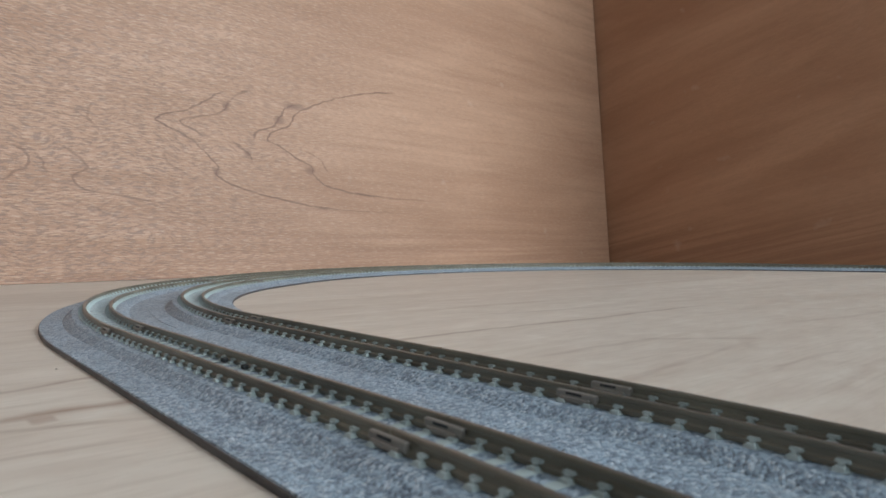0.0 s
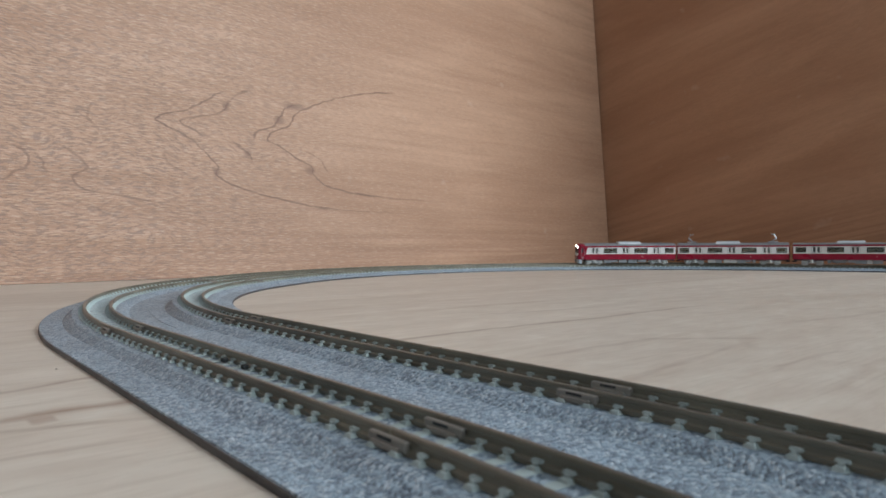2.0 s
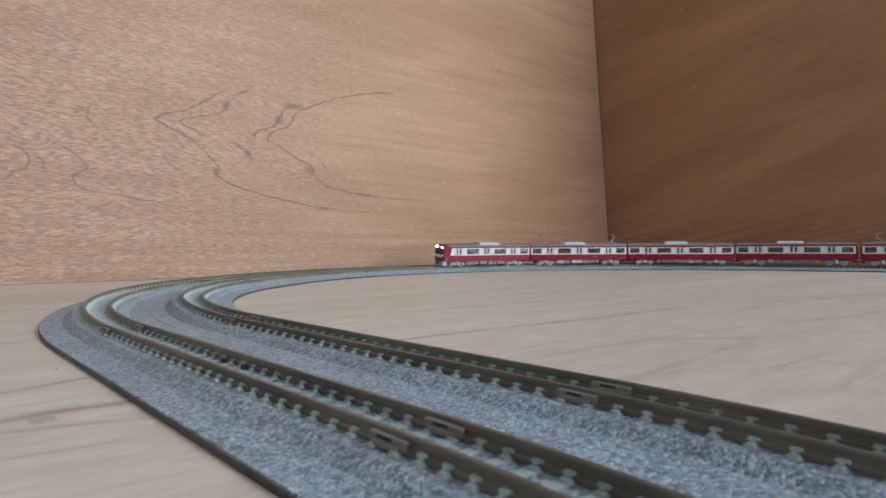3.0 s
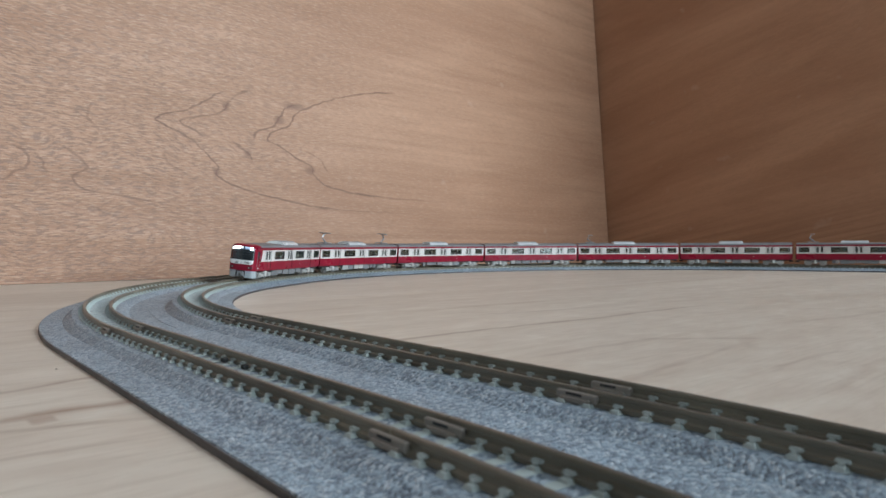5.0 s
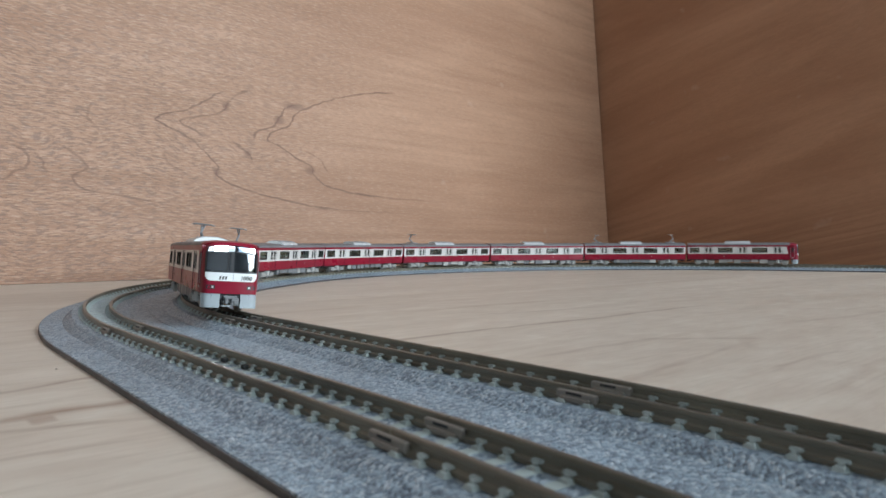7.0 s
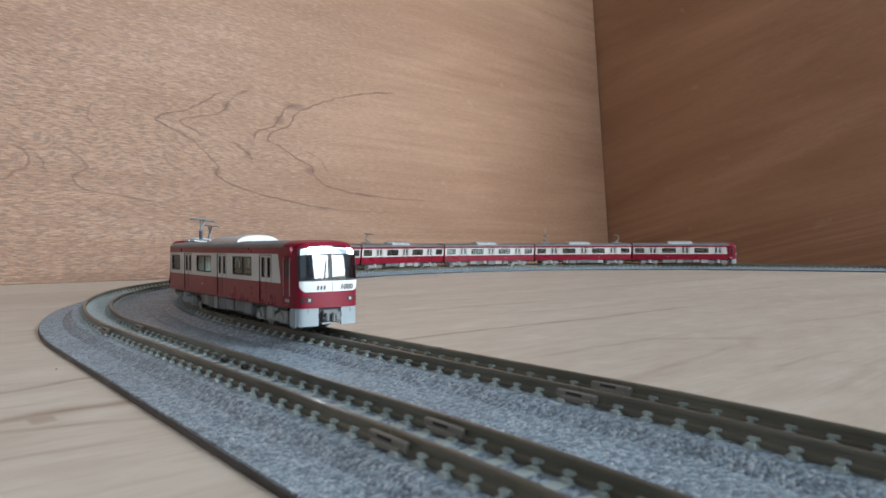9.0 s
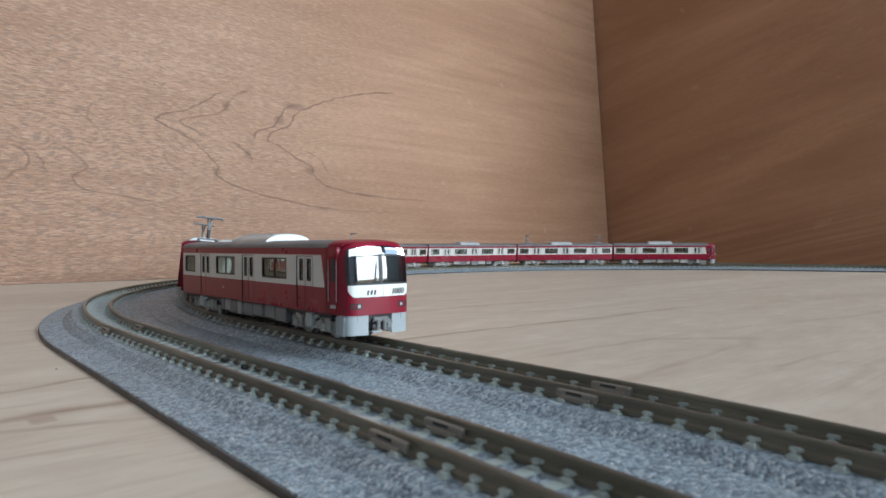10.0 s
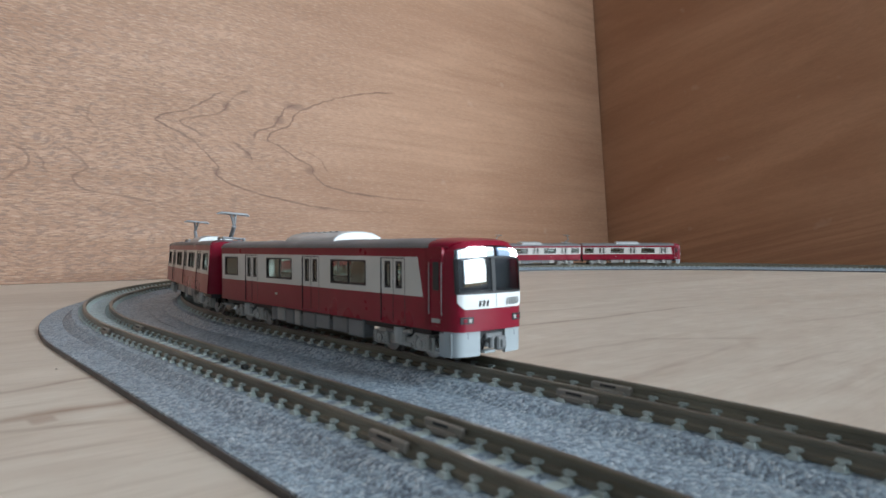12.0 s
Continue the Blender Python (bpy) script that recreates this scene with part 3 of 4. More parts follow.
def bogie(car, x, seed):
    bg = new("bogie")
    bg.parent = car
    bg.matrix_local = metre(Matrix.Translation((x, 0, 0)))
    for s in (-1, 1):
        bm = bmesh.new()
        y = s * 7.0
        pr = ((-9.4, 3.6), (-8.6, 5.0), (-4.2, 5.1), (-3.0, 3.9), (3.0, 3.9), (4.2, 5.1), (8.6, 5.0), (9.4, 3.8), (8.6, 3.1), (5.2, 2.9), (3.0, 2.7), (-3.0, 2.7), (-5.2, 2.9), (-8.6, 3.1))
        loft(bm, [[(px, y - 0.5, pz) for px, pz in pr], [(px, y + 0.5, pz) for px, pz in pr]])
        part("side_frame", bm, M_BOGIE, bg)
        for ax in (-7.0, 7.0):
            a = bmesh.new()
            box(a, ax - 1.3, ax + 1.3, *sorted((y + s * 0.4, y + s * 1.2)), 2.2, 4.2, 0.3)
            cyl(a, (ax, y + s * 1.15, 3.1), (ax, y + s * 1.65, 3.1), 0.85, 12)
            cyl(a, (ax, y + s * 1.6, 3.1), (ax, y + s * 1.8, 3.1), 0.4, 8)
            box(a, ax - 2.7, ax + 2.7, *sorted((y + s * 0.3, y + s * 0.9)), 1.75, 2.2, 0.12)
            part("axle_box", a, M_BOGIE, bg)
            for off in (-2.0, 2.0):
                co = bmesh.new()
                cyl(co, (ax + off, y + s * 0.95, 2.1), (ax + off, y + s * 0.95, 4.7), 0.42, 8)
                for i in range(5):
                    cyl(co, (ax + off, y + s * 0.95, 2.2 + i * 0.5), (ax + off, y + s * 0.95, 2.42 + i * 0.5), 0.68, 10)
                part("coil_spring", co, M_BOGIE, bg)
        dm = bmesh.new()
        cyl(dm, (-4.4, y + s * 1.3, 4.9), (-0.5, y + s * 1.3, 4.9), 0.38, 8)
        cyl(dm, (-0.5, y + s * 1.3, 4.9), (2.6, y + s * 1.3, 4.9), 0.2, 6)
        box(dm, 2.3, 3.0, *sorted((y, y + s * 1.5)), 4.5, 5.3, 0.1)
        part("yaw_damper", dm, M_UNDER, bg)
        part("end_step", box(box(bmesh.new(), 9.0, 9.6, *sorted((y - s * 0.4, y + s * 0.4)), 1.6, 4.6, 0.1), -9.6, -9.0, *sorted((y - s * 0.4, y + s * 0.4)), 1.6, 4.6, 0.1), M_BOGIE, bg)
        sp = bmesh.new()
        cyl(sp, (0, y + s * 0.9, 2.8), (0, y + s * 0.9, 6.0), 1.5, 12)
        box(sp, -3.2, 3.2, *sorted((y + s * 0.3, y + s * 1.0)), 2.1, 3.0, 0.2)
        cyl(sp, (-2.6, y + s * 1.0, 4.6), (3.8, y + s * 1.0, 5.4), 0.45, 8)
        part("air_spring", sp, M_BOGIE, bg)
    for ax in (-7.0, 7.0):
        w = bmesh.new()
        for s in (-1, 1):
            cyl(w, (ax, s * 3.9, 3.0), (ax, s * 5.0, 3.0), 3.0, 28)
            cyl(w, (ax, s * 5.0, 3.0), (ax, s * 5.15, 3.0), 2.85, 28, 2.5)
            cyl(w, (ax, s * 3.4, 3.0), (ax, s * 3.9, 3.0), 3.5, 20)
        cyl(w, (ax, -4, 3.0), (ax, 4, 3.0), 0.7, 8)
        part("wheelset", w, M_WHEEL, bg, smooth=True)
    part("bolster", box(bmesh.new(), -3, 3, -6.4, 6.4, 3.4, 6.0, 0.3), M_BLACK, bg)
    return bg


def pantograph(car, x, way):
    """Raised single-arm pantograph; way: to which end its elbow points."""
    pg = new("pantograph")
    pg.parent = car
    pg.matrix_local = metre(Matrix.Translation((x, 0, Z_TOP)) @ Matrix.Rotation(0 if way > 0 else math.pi, 4, "Z"))
    b = bmesh.new()
    for y in (-3.4, 3.4):
        box(b, -5, 5, y - 0.35, y + 0.35, 0.7, 1.3, 0.1)
    for xx in (-4.4, 0, 4.4):
        box(b, xx - 0.35, xx + 0.35, -3.6, 3.6, 0.75, 1.25, 0.1)
    part("base_frame", b, M_STEEL, pg)
    for xx in (-4.2, 4.2):
        for y in (-3.4, 3.4):
            part("insulator", cyl(bmesh.new(), (xx, y, -0.6), (xx, y, 0.8), 0.55, 10), M_UNITG, pg)
    part("lower_arm", cyl(bmesh.new(), (-1.5, 0, 1.2), (3.6, 0, 5.2), 0.75, 8), M_UNITG, pg)
    part("upper_arm", cyl(cyl(bmesh.new(), (3.6, 0.0, 5.2), (0.4, 0.8, 9.4), 0.45, 8), (3.6, 0.0, 5.2), (0.4, -0.8, 9.4), 0.45, 8), M_STEEL, pg)
    hd = bmesh.new()
    for dx in (-1.4, 1.4):
        box(hd, 0.2 + dx - 0.65, 0.2 + dx + 0.65, -4.4, 4.4, 9.2, 9.9, 0.15)
        for s in (-1, 1):
            cyl(hd, (0.2 + dx, s * 4.3, 9.6), (0.2 + dx, s * 5.2, 9.1), 0.3, 6)
    for y in (-2.6, 2.6):
        box(hd, -1.2, 1.6, y - 0.2, y + 0.2, 9.1, 9.4)
    part("collector_head", hd, M_STEEL, pg)


def railcar(index, cab=False, lit=False, pantos=(), tags=""):
    car = new("railcar")
    tagged(car, tags, "train car", "cars of the model train")
    x_rear, x_front = -HALF, (NOSE0 if cab else HALF)
    wins = []
    for c, w, split in WIN[: 3 if cab else 4]:
        wins.append((c * 2 * HALF - w * HALF, c * 2 * HALF + w * HALF, split))
    doors = [(c * 2 * HALF - 4.3, c * 2 * HALF + 4.3) for c in DOORS]
    x_band = 43.6 if cab else HALF - 0.4
    for s in (-1, 1):
        y, t = s * WID, -s * 0.7
        low = sheet(bmesh.new(), [x_rear, *[v for d in doors for v in d], x_front], [Z_SILL, 7.0, Z_BAND0], lambda x, z: any(a < x < b for a, b in doors) and 7.0 < z < Z_BAND0, y, t)
        part("lower_side", low, M_RED, car, "crimson lower side")
        xs = sorted([x_rear + 0.4, *[v for a, b, _ in wins for v in (a, b)], *[v for d in doors for v in d], x_band])
        hole = lambda x, z: any(a < x < b and WZ0 < z < WZ1 for a, b, _ in wins) or any(a < x < b and z < 20.2 for a, b in doors)
        part("window_band", sheet(bmesh.new(), xs, [Z_BAND0, WZ0, WZ1, 20.2, Z_BAND1], hole, y, t), M_CREAM, car, "ivory band along the windows")
        part("upper_side", sheet(bmesh.new(), [x_rear, x_front], [Z_BAND1, Z_EAVE + 0.25], lambda x, z: False, y, t), M_RED, car, "crimson cantrail")
        if cab:
            part("side_end", sheet(bmesh.new(), [x_band, x_front], [Z_BAND0, Z_BAND1], lambda x, z: False, y, t), M_RED, car)
            tri = ((x_band - 0.02, Z_BAND0), (x_band + 1.7, Z_BAND0), (x_band - 0.02, Z_BAND1))
            part("band_end", loft(bmesh.new(), [[(px, y - s * 0.3, pz) for px, pz in tri], [(px, y + s * 0.03, pz) for px, pz in tri]]), M_CREAM, car, "slanted end of the ivory band")
        for a, b, split in wins:
            fr = frame_ring(bmesh.new(), a, b, WZ0, WZ1, y + s * 0.06, -s * 0.6, 0.36)
            if split:
                box(fr, (a + b) / 2 - 0.16, (a + b) / 2 + 0.16, *sorted((y - s * 0.1, y - s * 0.5)), WZ0 + 0.3, WZ1 - 0.3)
            wf = part("window_frame", fr, M_SEAL, car, "black window seal")
            g = part("pane", box(bmesh.new(), a + 0.3, b - 0.3, *sorted((y - s * 0.2, y - s * 0.4)), WZ0 + 0.3, WZ1 - 0.3), M_PANE, wf)
            g.visible_shadow = False
        for a, b in doors:
            yd = y - s * 0.2
            dz = 14.0
            sx = sorted([a, (a + b) / 2 - 3.0, (a + b) / 2 - 1.0, (a + b) / 2 + 1.0, (a + b) / 2 + 3.0, b])
            wh = lambda x, z: 1.0 < abs(x - (a + b) / 2) < 3.0 and dz < z < 19.5
            dl = sheet(bmesh.new(), [a, b], [7.0, Z_BAND0], lambda x, z: False, yd, -s * 0.35)
            door = part("door", dl, M_RED, car, "crimson and ivory twin sliding door")
            part("door_top", sheet(bmesh.new(), sx, [Z_BAND0, dz, 19.5, 20.2], wh, yd, -s * 0.35), M_CREAM, door, "ivory upper door")
            sl = bmesh.new()
            xm = (a + b) / 2
            box(sl, xm - 0.07, xm + 0.07, *sorted((yd, yd + s * 0.05)), 7.1, 20.1)
            for e in (a, b):
                box(sl, e - 0.08, e + 0.08, *sorted((yd, yd + s * 0.21)), 7.1, 20.1)
            box(sl, a, b, *sorted((yd, yd + s * 0.21)), 20.08, 20.25)
            part("door_gap", sl, M_SEAL, door)
            for k in (-1, 1):
                fr = frame_ring(bmesh.new(), *sorted((xm + k * 0.95, xm + k * 3.05)), dz - 0.05, 19.55, yd + s * 0.06, -s * 0.4, 0.34)
                part("door_window_frame", fr, M_SEAL, door)
                g = part("door_pane", box(bmesh.new(), *sorted((xm + k * 1.1, xm + k * 2.9)), *sorted((yd - s * 0.1, yd - s * 0.25)), dz + 0.1, 19.4), M_PANE, door)
                g.visible_shadow = False
        rail = bmesh.new()
        box(rail, x_rear, x_front, *sorted((y, y + s * 0.25)), Z_EAVE - 0.1, Z_EAVE + 0.25)
        part("rain_gutter", rail, M_ROOF, car)
        part("number_bar", box(bmesh.new(), -19.6, -18.2, *sorted((y, y + s * 0.05)), 9.7, 10.25), M_BOGIE, car)
    # ends
    for xe in ((x_rear,) if cab else (x_rear, x_front)):
        d = 0.7 if xe < 0 else -0.7
        pr = [(y, z) for _, y, z in roof_ring(0)]
        bm = bmesh.new()
        out = [(WID, Z_SILL)] + pr + [(-WID, Z_SILL)]
        loft(bm, [[(xe, y, z) for y, z in out], [(xe + d, y, z) for y, z in out]])
        en = part("end_wall", bm, M_RED, car, "crimson end wall")
        gx = sorted((xe, xe - (1.0 if xe < 0 else -1.0) * 0.9))
        part("gangway", box(bmesh.new(), *gx, -3.4, 3.4, 6.6, 19.8, 0.2), M_BLACK, en, "black gangway bellows")
        part("drawbar", box(bmesh.new(), *sorted((xe + d * 4, xe - d * 2.0)), -1.0, 1.0, 3.4, 4.8, 0.2), M_BLACK, car)
    # roof
    bm = loft(bmesh.new(), [roof_ring(x_rear), roof_ring(x_rear + 0.8, WID), roof_ring(0), roof_ring(x_front)], closed=False)
    bmesh.ops.solidify(bm, geom=bm.faces[:], thickness=0.6)
    roof = part("roof", bm, M_ROOF, car, "dull grey curved roof", smooth=True)
    ua, ub = (-18, 7.5) if cab else (-8, 16)
    un = part("air_conditioner", unit_mesh(ua, ub, 7.4, 2.1), M_UNIT, roof, "white-grey roof air conditioner with rounded shoulders", smooth=True)
    # ends whiter than the body: window light on these faces put into the colour
    for xe, k in ((ua, -1), (ub, 1)):
        ring = [(7.1 * math.copysign(abs(math.cos(a)) ** 0.85, math.cos(a)), Z_TOP - 1.0 + 2.75 * abs(math.sin(a)) ** 0.9) for a in (math.pi * i / 12 for i in range(13))]
        ep = loft(bmesh.new(), [[(xe - k * 0.1, y, z) for y, z in ring], [(xe + k * 0.12, y, z) for y, z in ring]])
        part("lit_end_panel", ep, M_WHITE, un, "unit end painted whiter for the window light it catches")
    lv = bmesh.new()
    for i in range(7):
        box(lv, ua + 2 + i * 3.0, ua + 3.5 + i * 3.0, -3.4, 3.4, Z_TOP + 1.9, Z_TOP + 2.1)
    part("grille", lv, M_UNITG, un)
    # inside and underneath
    part("interior", box(bmesh.new(), x_rear + 1, x_front - 1, -8.4, 8.4, 11.2, 12.2), M_SEATIN, car)
    part("end_lining", box(bmesh.new(), x_rear + 0.75, x_rear + 1.1, -8.5, 8.5, 12.2, 20.6), M_CREAM, car)
    part("saloon_ceiling", box(bmesh.new(), x_rear + 1, x_front - 1, -8.5, 8.5, 20.7, 21.2), M_CREAM, car)
    part("chassis", box(bmesh.new(), x_rear + 1, x_front - 1, -7.8, 7.8, 5.2, 11.2), M_BLACK, car)
    rnd = random.Random(10 + index)
    for s in (-1, 1):
        x = -24.0
        while x < 22:
            w = rnd.choice((3.0, 4.5, 6.5, 9.0))
            zb = rnd.choice((2.2, 2.6, 3.2))
            part("equipment_box", box(bmesh.new(), x, min(x + w, 25), *sorted((s * 5.2, s * 8.3)), zb, 6.2, 0.25), M_UNDER if rnd.random() < 0.7 else M_BOGIE, car)
            x += w + rnd.choice((0.35, 0.5, 1.6))
    if cab:
        cab_front(car, lit)
    for p, way in pantos:
        pantograph(car, p, way)
    b = [bogie(car, -39.5, index), bogie(car, 36.0 if cab else 39.5, index)]
    return car, b


def unit_mesh(x0, x1, w, h):
    """Roof unit with rounded shoulders and sloped ends."""
    rings = []
    for x, k in ((x0, 0.9), (x0 + 0.25, 0.97), (x0 + 0.7, 1.0), (x1 - 0.7, 1.0), (x1 - 0.25, 0.97), (x1, 0.9)):
        ring = []
        for i in range(13):
            a = math.pi * i / 12
            c, s = math.cos(a), math.sin(a)
            ring.append((x, w * math.copysign(abs(c) ** 0.85, c), Z_TOP - 1.2 + (h * k + 1.2) * abs(s) ** 0.9))
        ring += [(x, -w, Z_TOP - 1.6), (x, w, Z_TOP - 1.6)]
        rings.append(ring)
    return loft(bmesh.new(), rings)


MID = "crimson model train car with ivory window band and grey roof"
CARS = []
for i in range(8):
    ends = i in (0, 7)
    pant = {1: ((-42, -1), (42, 1)), 4: ((42, 1),), 6: ((-42, -1), (42, 1))}.get(i, ())
    text = MID
    if i == 0:
        text = "crimson model train cab car leading with lit head lamps"
    elif i == 7:
        text = "crimson model train cab car closing the train, lamps dark"
    elif pant:
        text = "crimson and ivory model train car with two raised pantographs" if len(pant) > 1 else "crimson and ivory model train car with one raised pantograph"
    CARS.append(railcar(i, ends, i == 0, pant, text))


# ------------------------------------------------------------------- the track
def swept(prof, s0, s1, step=6.0):
    n = max(2, int(abs(s1 - s0) / step))
    if s1 <= NEAR + 1 or s0 >= ARC:
        n = max(2, n // 2)
    rings = []
    for i in range(n + 1):
        s = s0 + (s1 - s0) * i / n
        p, th = track(s)
        o = Vector((math.cos(th), math.sin(th), 0))
        moved = [canted(dr, z, s) for dr, z in prof]
        rings.append([p + o * dr + Vector((0, 0, z)) for dr, z in moved])
    return loft(bmesh.new(), rings)


TOP_Z = 3.42
BED = ((SPACE + 18.4, 0.9), (SPACE + 18.2, 1.35), (SPACE + 11.3, 1.8), (SPACE + 8.4, TOP_Z - 0.1), (SPACE + 7.4, TOP_Z), (SPACE - 7.4, TOP_Z), (SPACE - 8.4, TOP_Z - 0.1), (SPACE - 11.3, 1.75),
       (11.3, 1.75), (8.4, TOP_Z - 0.1), (7.4, TOP_Z), (-7.4, TOP_Z), (-8.4, TOP_Z - 0.1), (-11.3, 1.8), (-18.0, 1.35), (-18.2, 0.9))
RIM = ((SPACE + 18.55, 0.0), (SPACE + 18.5, 1.0), (SPACE + 18.3, 1.1), (-18.2, 1.1), (-18.35, 1.0), (-18.4, 0.0))
RAIL_OFFS = (-4.5, 4.5, SPACE - 4.5, SPACE + 4.5)
TIE = 5.3


def rail_profile(c):
    zt = RAILTOP
    return [(c - 0.95, zt - 2.38), (c + 0.95, zt - 2.38), (c + 0.95, zt - 1.75), (c + 0.4, zt - 1.5), (c + 0.4, zt - 0.75), (c + 0.52, zt - 0.6), (c + 0.5, zt - 0.12), (c + 0.38, zt),
            (c - 0.38, zt), (c - 0.5, zt - 0.12), (c - 0.52, zt - 0.6), (c - 0.4, zt - 0.75), (c - 0.4, zt - 1.5), (c - 0.95, zt - 1.75)]


def sleeper_bm(bm, m=Matrix()):
    """One concrete-style sleeper with raised rail seats and clips; x along the line."""
    def add(x0, x1, y0, y1, z0, z1, top=1.0):
        xm, ym = (x0 + x1) / 2, (y0 + y1) / 2
        pts = [(x, y, z0) for x, y in ((x0, y0), (x1, y0), (x1, y1), (x0, y1))] + [(xm + (x - xm) * top, ym + (y - ym) * top, z1) for x, y in ((x0, y0), (x1, y0), (x1, y1), (x0, y1))]
        v = [bm.verts.new(m @ Vector(p)) for p in pts]
        for f in ((3, 2, 1, 0), (4, 5, 6, 7), (0, 1, 5, 4), (1, 2, 6, 5), (2, 3, 7, 6), (3, 0, 4, 7)):
            bm.faces.new([v[i] for i in f])
    add(-1.0, 1.0, -6.8, 6.8, -1.0, -0.3, 0.95)
    for c in (-4.5, 4.5):
        for s in (-1, 1):
            add(-0.8, 0.8, c + s * 1.3 - 0.7, c + s * 1.3 + 0.7, -0.35, 0.1, 0.75)
            add(-0.36, 0.36, c + s * 1.05 - 0.4, c + s * 1.05 + 0.4, 0.05, 0.5, 0.9)
            add(-0.8, 0.8, c + s * 0.85 - 0.35, c + s * 0.85 + 0.35, 0.42, 0.78, 0.85)


sl = bmesh.new()
sleeper_bm(sl)
SLEEPER = mesh_of("sleeper", sl, M_SLEEPER)
SLEEPER_Z = RAILTOP - 2.05


def joiner_bm(side):
    bm = bmesh.new()
    box(bm, -4.0, 4.0, side * 0.75 - 0.55, side * 0.75 + 0.55, -2.05, -0.6, 0.3, 2)
    box(bm, -3.0, 3.0, side * 1.25 - 0.4, side * 1.25 + 0.4, -2.4, -1.5, 0.15)
    return bm


JOINTS = [-415.0, NEAR, 0.0, 258.0, 516.0, 793.0, ARC, 1290.0, 1700.0, 2300.0]


def track_section(s0, s1):
    sec = new("track_section")
    bend = 0 <= s0 < ARC - 5
    tagged(sec, "curved double track section on grey moulded ballast" if bend else "straight double track section on grey moulded ballast", "track section", "track sections of the double line")
    gap = 0.12
    part("roadbed", swept(BED, s0 + gap, s1 - gap), M_BALLAST, sec, "grey moulded ballast base")
    part("roadbed_rim", swept(RIM, s0 + gap, s1 - gap), M_RIM, sec, "dark brown plastic rim of the roadbed")
    for c in RAIL_OFFS:
        r = part("rail", swept(rail_profile(c), s0 + 0.15, s1 - 0.15), M_RAIL, sec, "brown tarnished metal rail")
        part("rail_head", swept([(c - 0.36, RAILTOP - 0.05), (c + 0.36, RAILTOP - 0.05), (c + 0.33, RAILTOP + 0.03), (c - 0.33, RAILTOP + 0.03)], s0 + 0.15, s1 - 0.15), M_RAILTOP, r, "worn shiny running surface")
    n = round((s1 - s0) / TIE)
    rest = bmesh.new()
    for t_off in (0.0, SPACE):
        for i in range(n):
            s = s0 + (i + 0.5) * (s1 - s0) / n
            m = on_track(s, t_off, SLEEPER_Z)
            if -225 < s < 300:
                ob = part("sleeper", SLEEPER, None, sec)
                ob.matrix_local = metre(m)
            else:
                sleeper_bm(rest, m)
    if rest.verts:
        far = part("far_sleepers", rest, M_SLEEPER, sec)
        tagged(far, kind="stuff")
    else:
        rest.free()
    return sec


def joint(sec, s):
    for c in RAIL_OFFS:
        for side in (-1, 1):
            j = part("joiner", joiner_bm(side), M_JOINER, sec, "dark plastic rail joiner")
            j.matrix_local = metre(on_track(s, c, RAILTOP))
            slot = bmesh.new()
            box(slot, -1.9, 1.2, side * 1.3 - 0.04, side * 1.3 + 0.04, -1.2, -0.8)
            part("slot", slot, M_SLOT, j)


SECTIONS = []
for a, b in zip(JOINTS, JOINTS[1:]):
    sec = track_section(a, b)
    SECTIONS.append(sec)
    if a > -400 and a < 900:
        joint(sec, a)


for s_at in (-67.9, -78.7):
    clip = part("feeder_clip", box(bmesh.new(), -0.7, 0.7, -0.6, 0.6, -0.2, 0.7, 0.15), M_SLOT, SECTIONS[1], "small black feeder clip")
    clip.matrix_local = metre(on_track(s_at, SPACE - 2.6, SLEEPER_Z))


HAIR = (Vector((-127.7, 283.7, 0)), Vector((-106.7, 239.2, 0)), Vector((-85.7, 210.8, 0)))


def stray_hair():
    """A thin dark fibre lying on the ballast between the tracks."""
    cu = bpy.data.curves.new("stray_hair", "CURVE")
    cu.dimensions, cu.bevel_depth, cu.bevel_resolution = "3D", 0.00007, 1
    sp = cu.splines.new("POLY")
    n = 16
    sp.points.add(n - 1)
    for i in range(n):
        k = i / (n - 1)
        p = HAIR[0] * (1 - k) ** 2 + HAIR[1] * 2 * k * (1 - k) + HAIR[2] * k * k
        p = Vector((p.x, p.y, 2.25 + 0.3 * math.sin(5 * k) ** 2))
        sp.points[i].co = (*(p * MM), 1)
    cu.materials.append(M_INK)
    tagged(new("stray_hair", cu), "thin dark stray fibre lying on the grey ballast", "fibre")


stray_hair()


def crumb():
    """A tiny dark crumb of dirt lying on the layout board."""
    bm = bmesh.new()
    bmesh.ops.create_icosphere(bm, subdivisions=1, radius=0.28)
    rnd = random.Random(4)
    for v in bm.verts:
        v.co = v.co * rnd.uniform(0.75, 1.2)
        v.co.z = max(v.co.z * 0.6, -0.2)
    ob = part("crumb", bm, M_JOINER)
    ob.matrix_world = metre(Matrix.Translation((-90.2, 153.0, 0.2)))
    tagged(ob, "tiny dark crumb of dirt on the pale board", "crumb")


crumb()

# ------------------------------------------------------------------- movement
HEAD = ((0.0, 1108.5), (0.5, 1007.0), (1.0, 907.5), (1.5, 806.5), (2.0, 709.5), (2.5, 617.5), (3.0, 533.0), (3.2, 501.0), (3.6, 439.0), (4.0, 379.0), (4.4, 319.5),
        (4.8, 261.0), (5.0, 233.4), (5.5, 168.5), (6.0, 109.5), (6.5, 54.0), (7.0, 1.8), (7.2, -17.0), (7.5, -38.9), (7.8, -50.8), (8.2, -57.8), (8.6, -60.4), (9.2, -60.5),
        (9.5, -64.5), (10.0, -83.0), (10.5, -107.9), (10.8, -118.8), (11.0, -121.0), (12.0, -121.0))


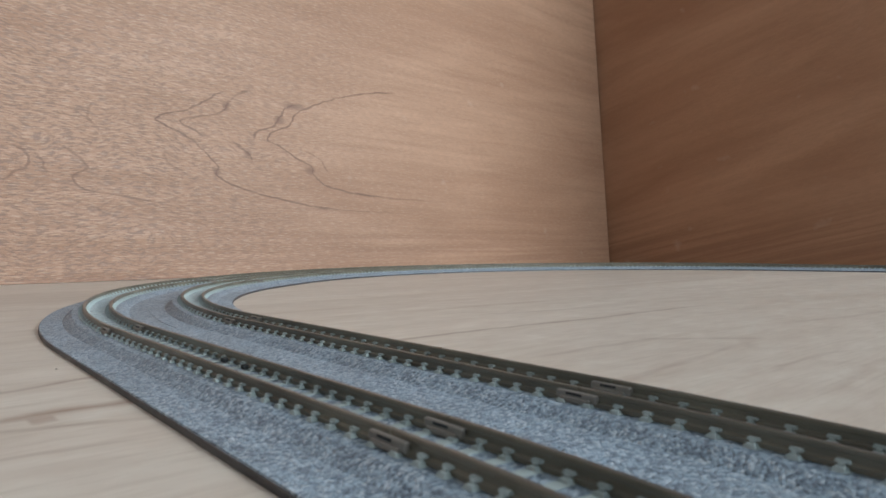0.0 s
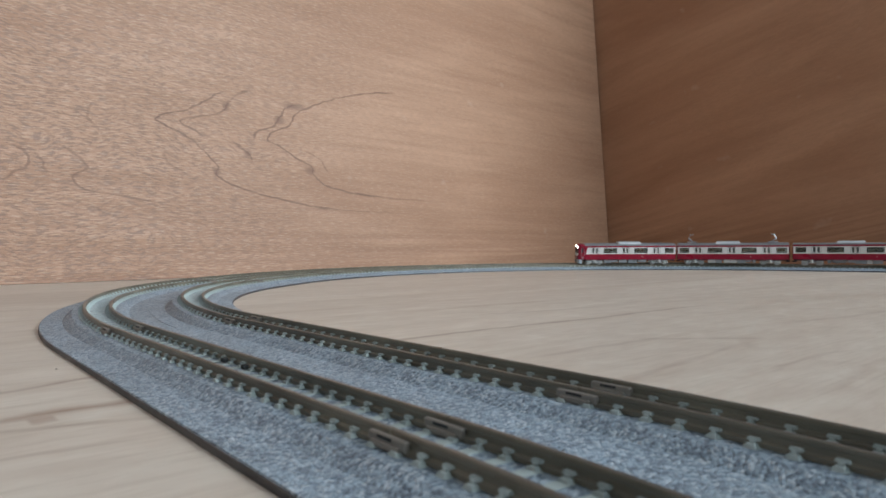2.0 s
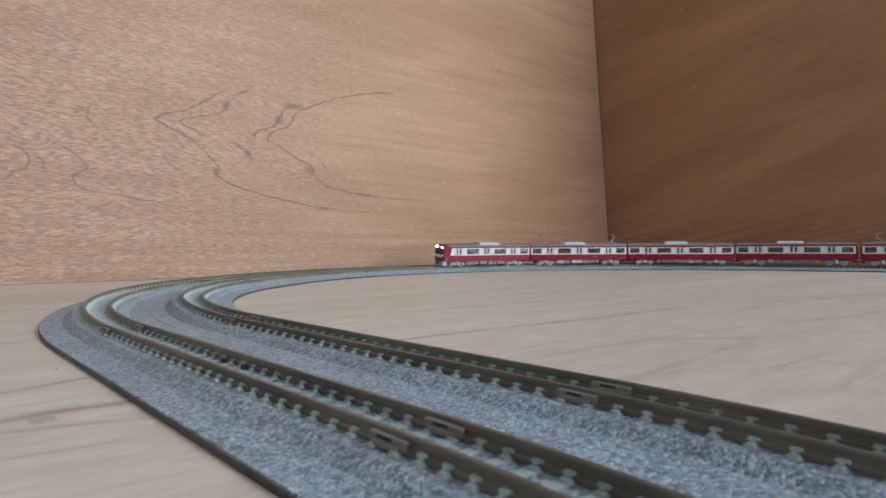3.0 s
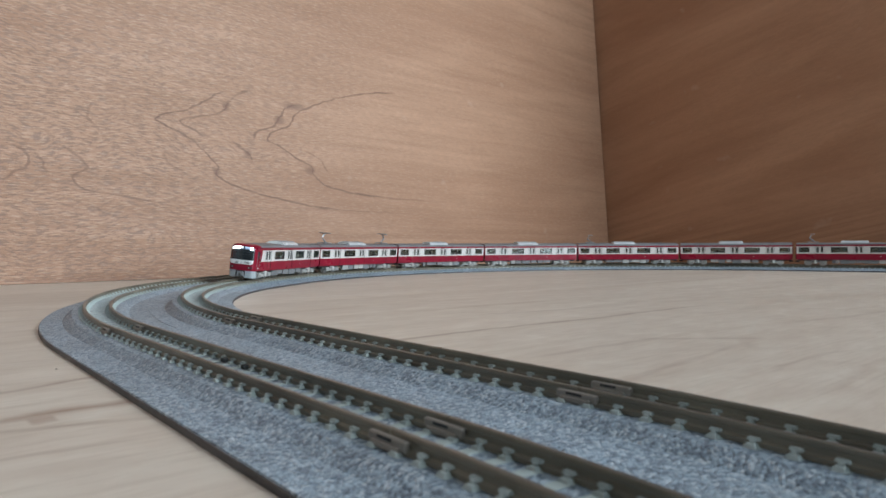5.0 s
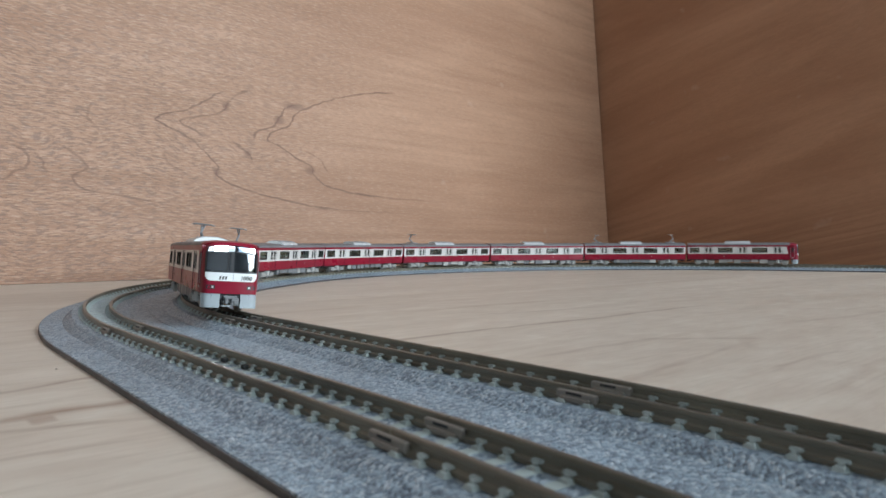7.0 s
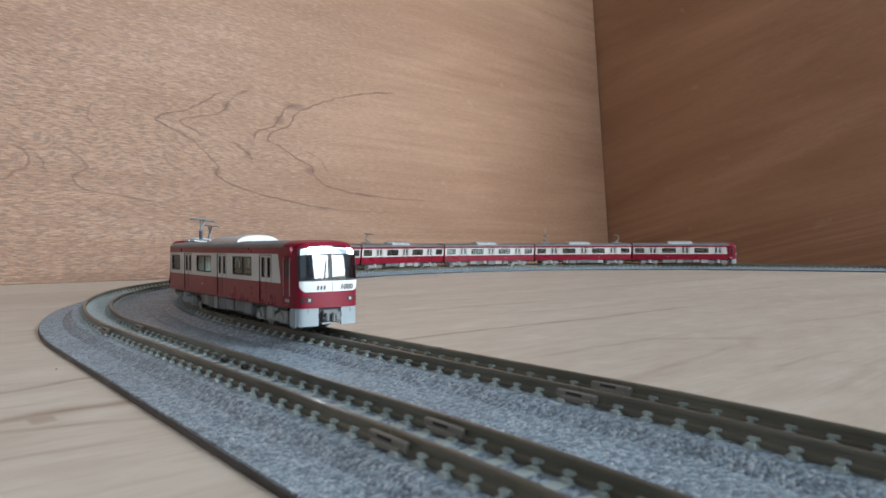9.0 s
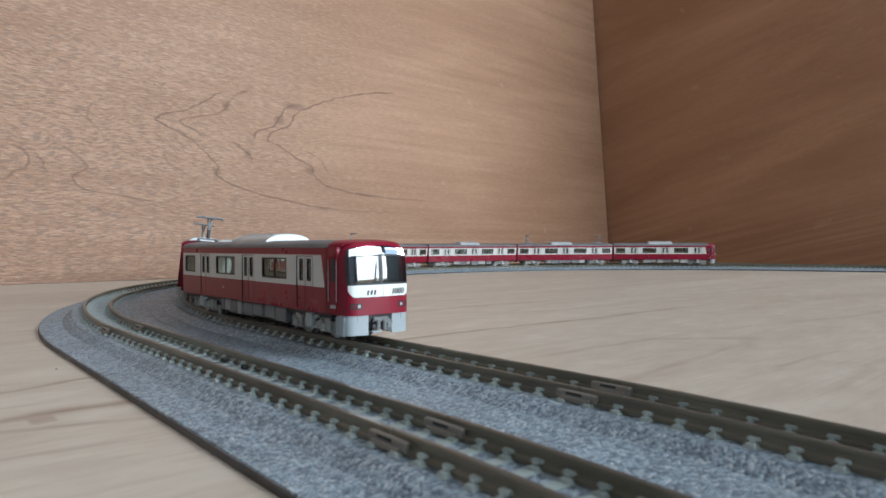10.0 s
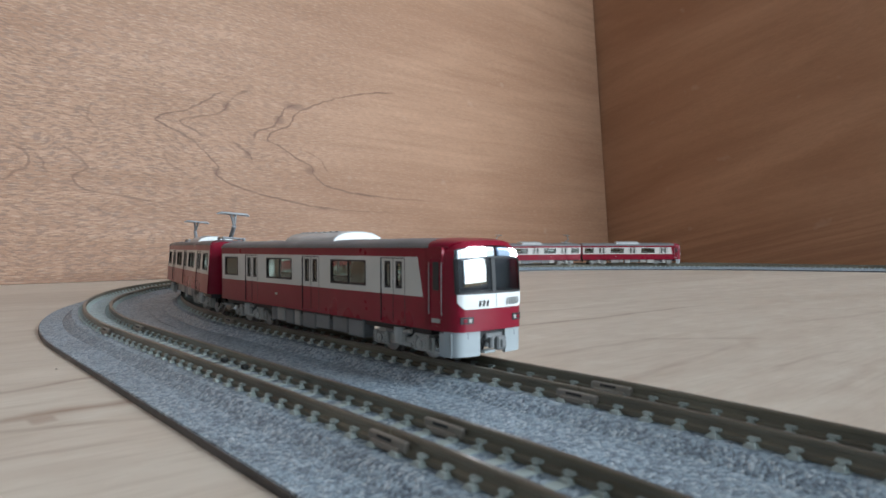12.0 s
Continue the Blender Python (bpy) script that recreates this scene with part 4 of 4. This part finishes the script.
def head_at(t):
    """Place of the train's front along the line: monotone cubic through HEAD."""
    ts = [a for a, _ in HEAD]
    ss = [b for _, b in HEAD]
    d = [(ss[i + 1] - ss[i]) / (ts[i + 1] - ts[i]) for i in range(len(ts) - 1)]
    m = [d[0]] + [0 if a * b <= 0 else 2 * a * b / (a + b) for a, b in zip(d, d[1:])] + [d[-1]]
    i = max(0, min(len(ts) - 2, sum(1 for v in ts if v <= t) - 1))
    h = ts[i + 1] - ts[i]
    u = (t - ts[i]) / h
    return ss[i] * (2 * u ** 3 - 3 * u ** 2 + 1) + m[i] * h * (u ** 3 - 2 * u ** 2 + u) + ss[i + 1] * (3 * u ** 2 - 2 * u ** 3) + m[i + 1] * h * (u ** 3 - u ** 2)


def motions():
    times = [i * 0.2 for i in range(61)]
    for k, (car, bogies) in enumerate(CARS):
        tail = k == 7
        rows, turn = [], ([], [])
        for t in times:
            mid = head_at(t) + LP * (k + 0.5)
            ends = []
            for b, bg in enumerate(bogies):
                off = bg.location.x / MM * (1 if not tail else -1)
                ends.append(track(mid - off, *canted(0.0, RAILTOP, mid - off)))
            (pr, tr), (pf, tf) = ends
            if tail:
                (pr, tr), (pf, tf) = (pf, tf), (pr, tr)
            way = pf - pr
            lead = math.atan2(way.y, way.x)
            along = bogies[0].location.x + bogies[1].location.x
            c = (pf + pr) / 2
            roll = -CANT * cant_share(mid) * (-1 if tail else 1)
            yaw = lead + (math.pi if tail else 0)
            shift = Matrix.Translation((-along / 2 / MM, 0, 0))
            rows.append((t, metre(Matrix.Translation(c) @ Matrix.Rotation(yaw, 4, "Z") @ Matrix.Rotation(roll, 4, "X") @ shift)))
            for b, bg in enumerate(bogies):
                th = ends[b][1] + math.pi / 2 + math.pi
                rel = (th + (math.pi if tail else 0)) - yaw
                rel = (rel + math.pi) % (2 * math.pi) - math.pi
                if abs(rel) > math.pi / 2:
                    rel -= math.copysign(math.pi, rel)
                turn[b].append((t, metre(Matrix.Translation((bg.location.x / MM, 0, 0)) @ Matrix.Rotation(rel, 4, "Z"))))
        walk(car, rows)
        for bg, tr in zip(bogies, turn):
            walk(bg, tr)


motions()
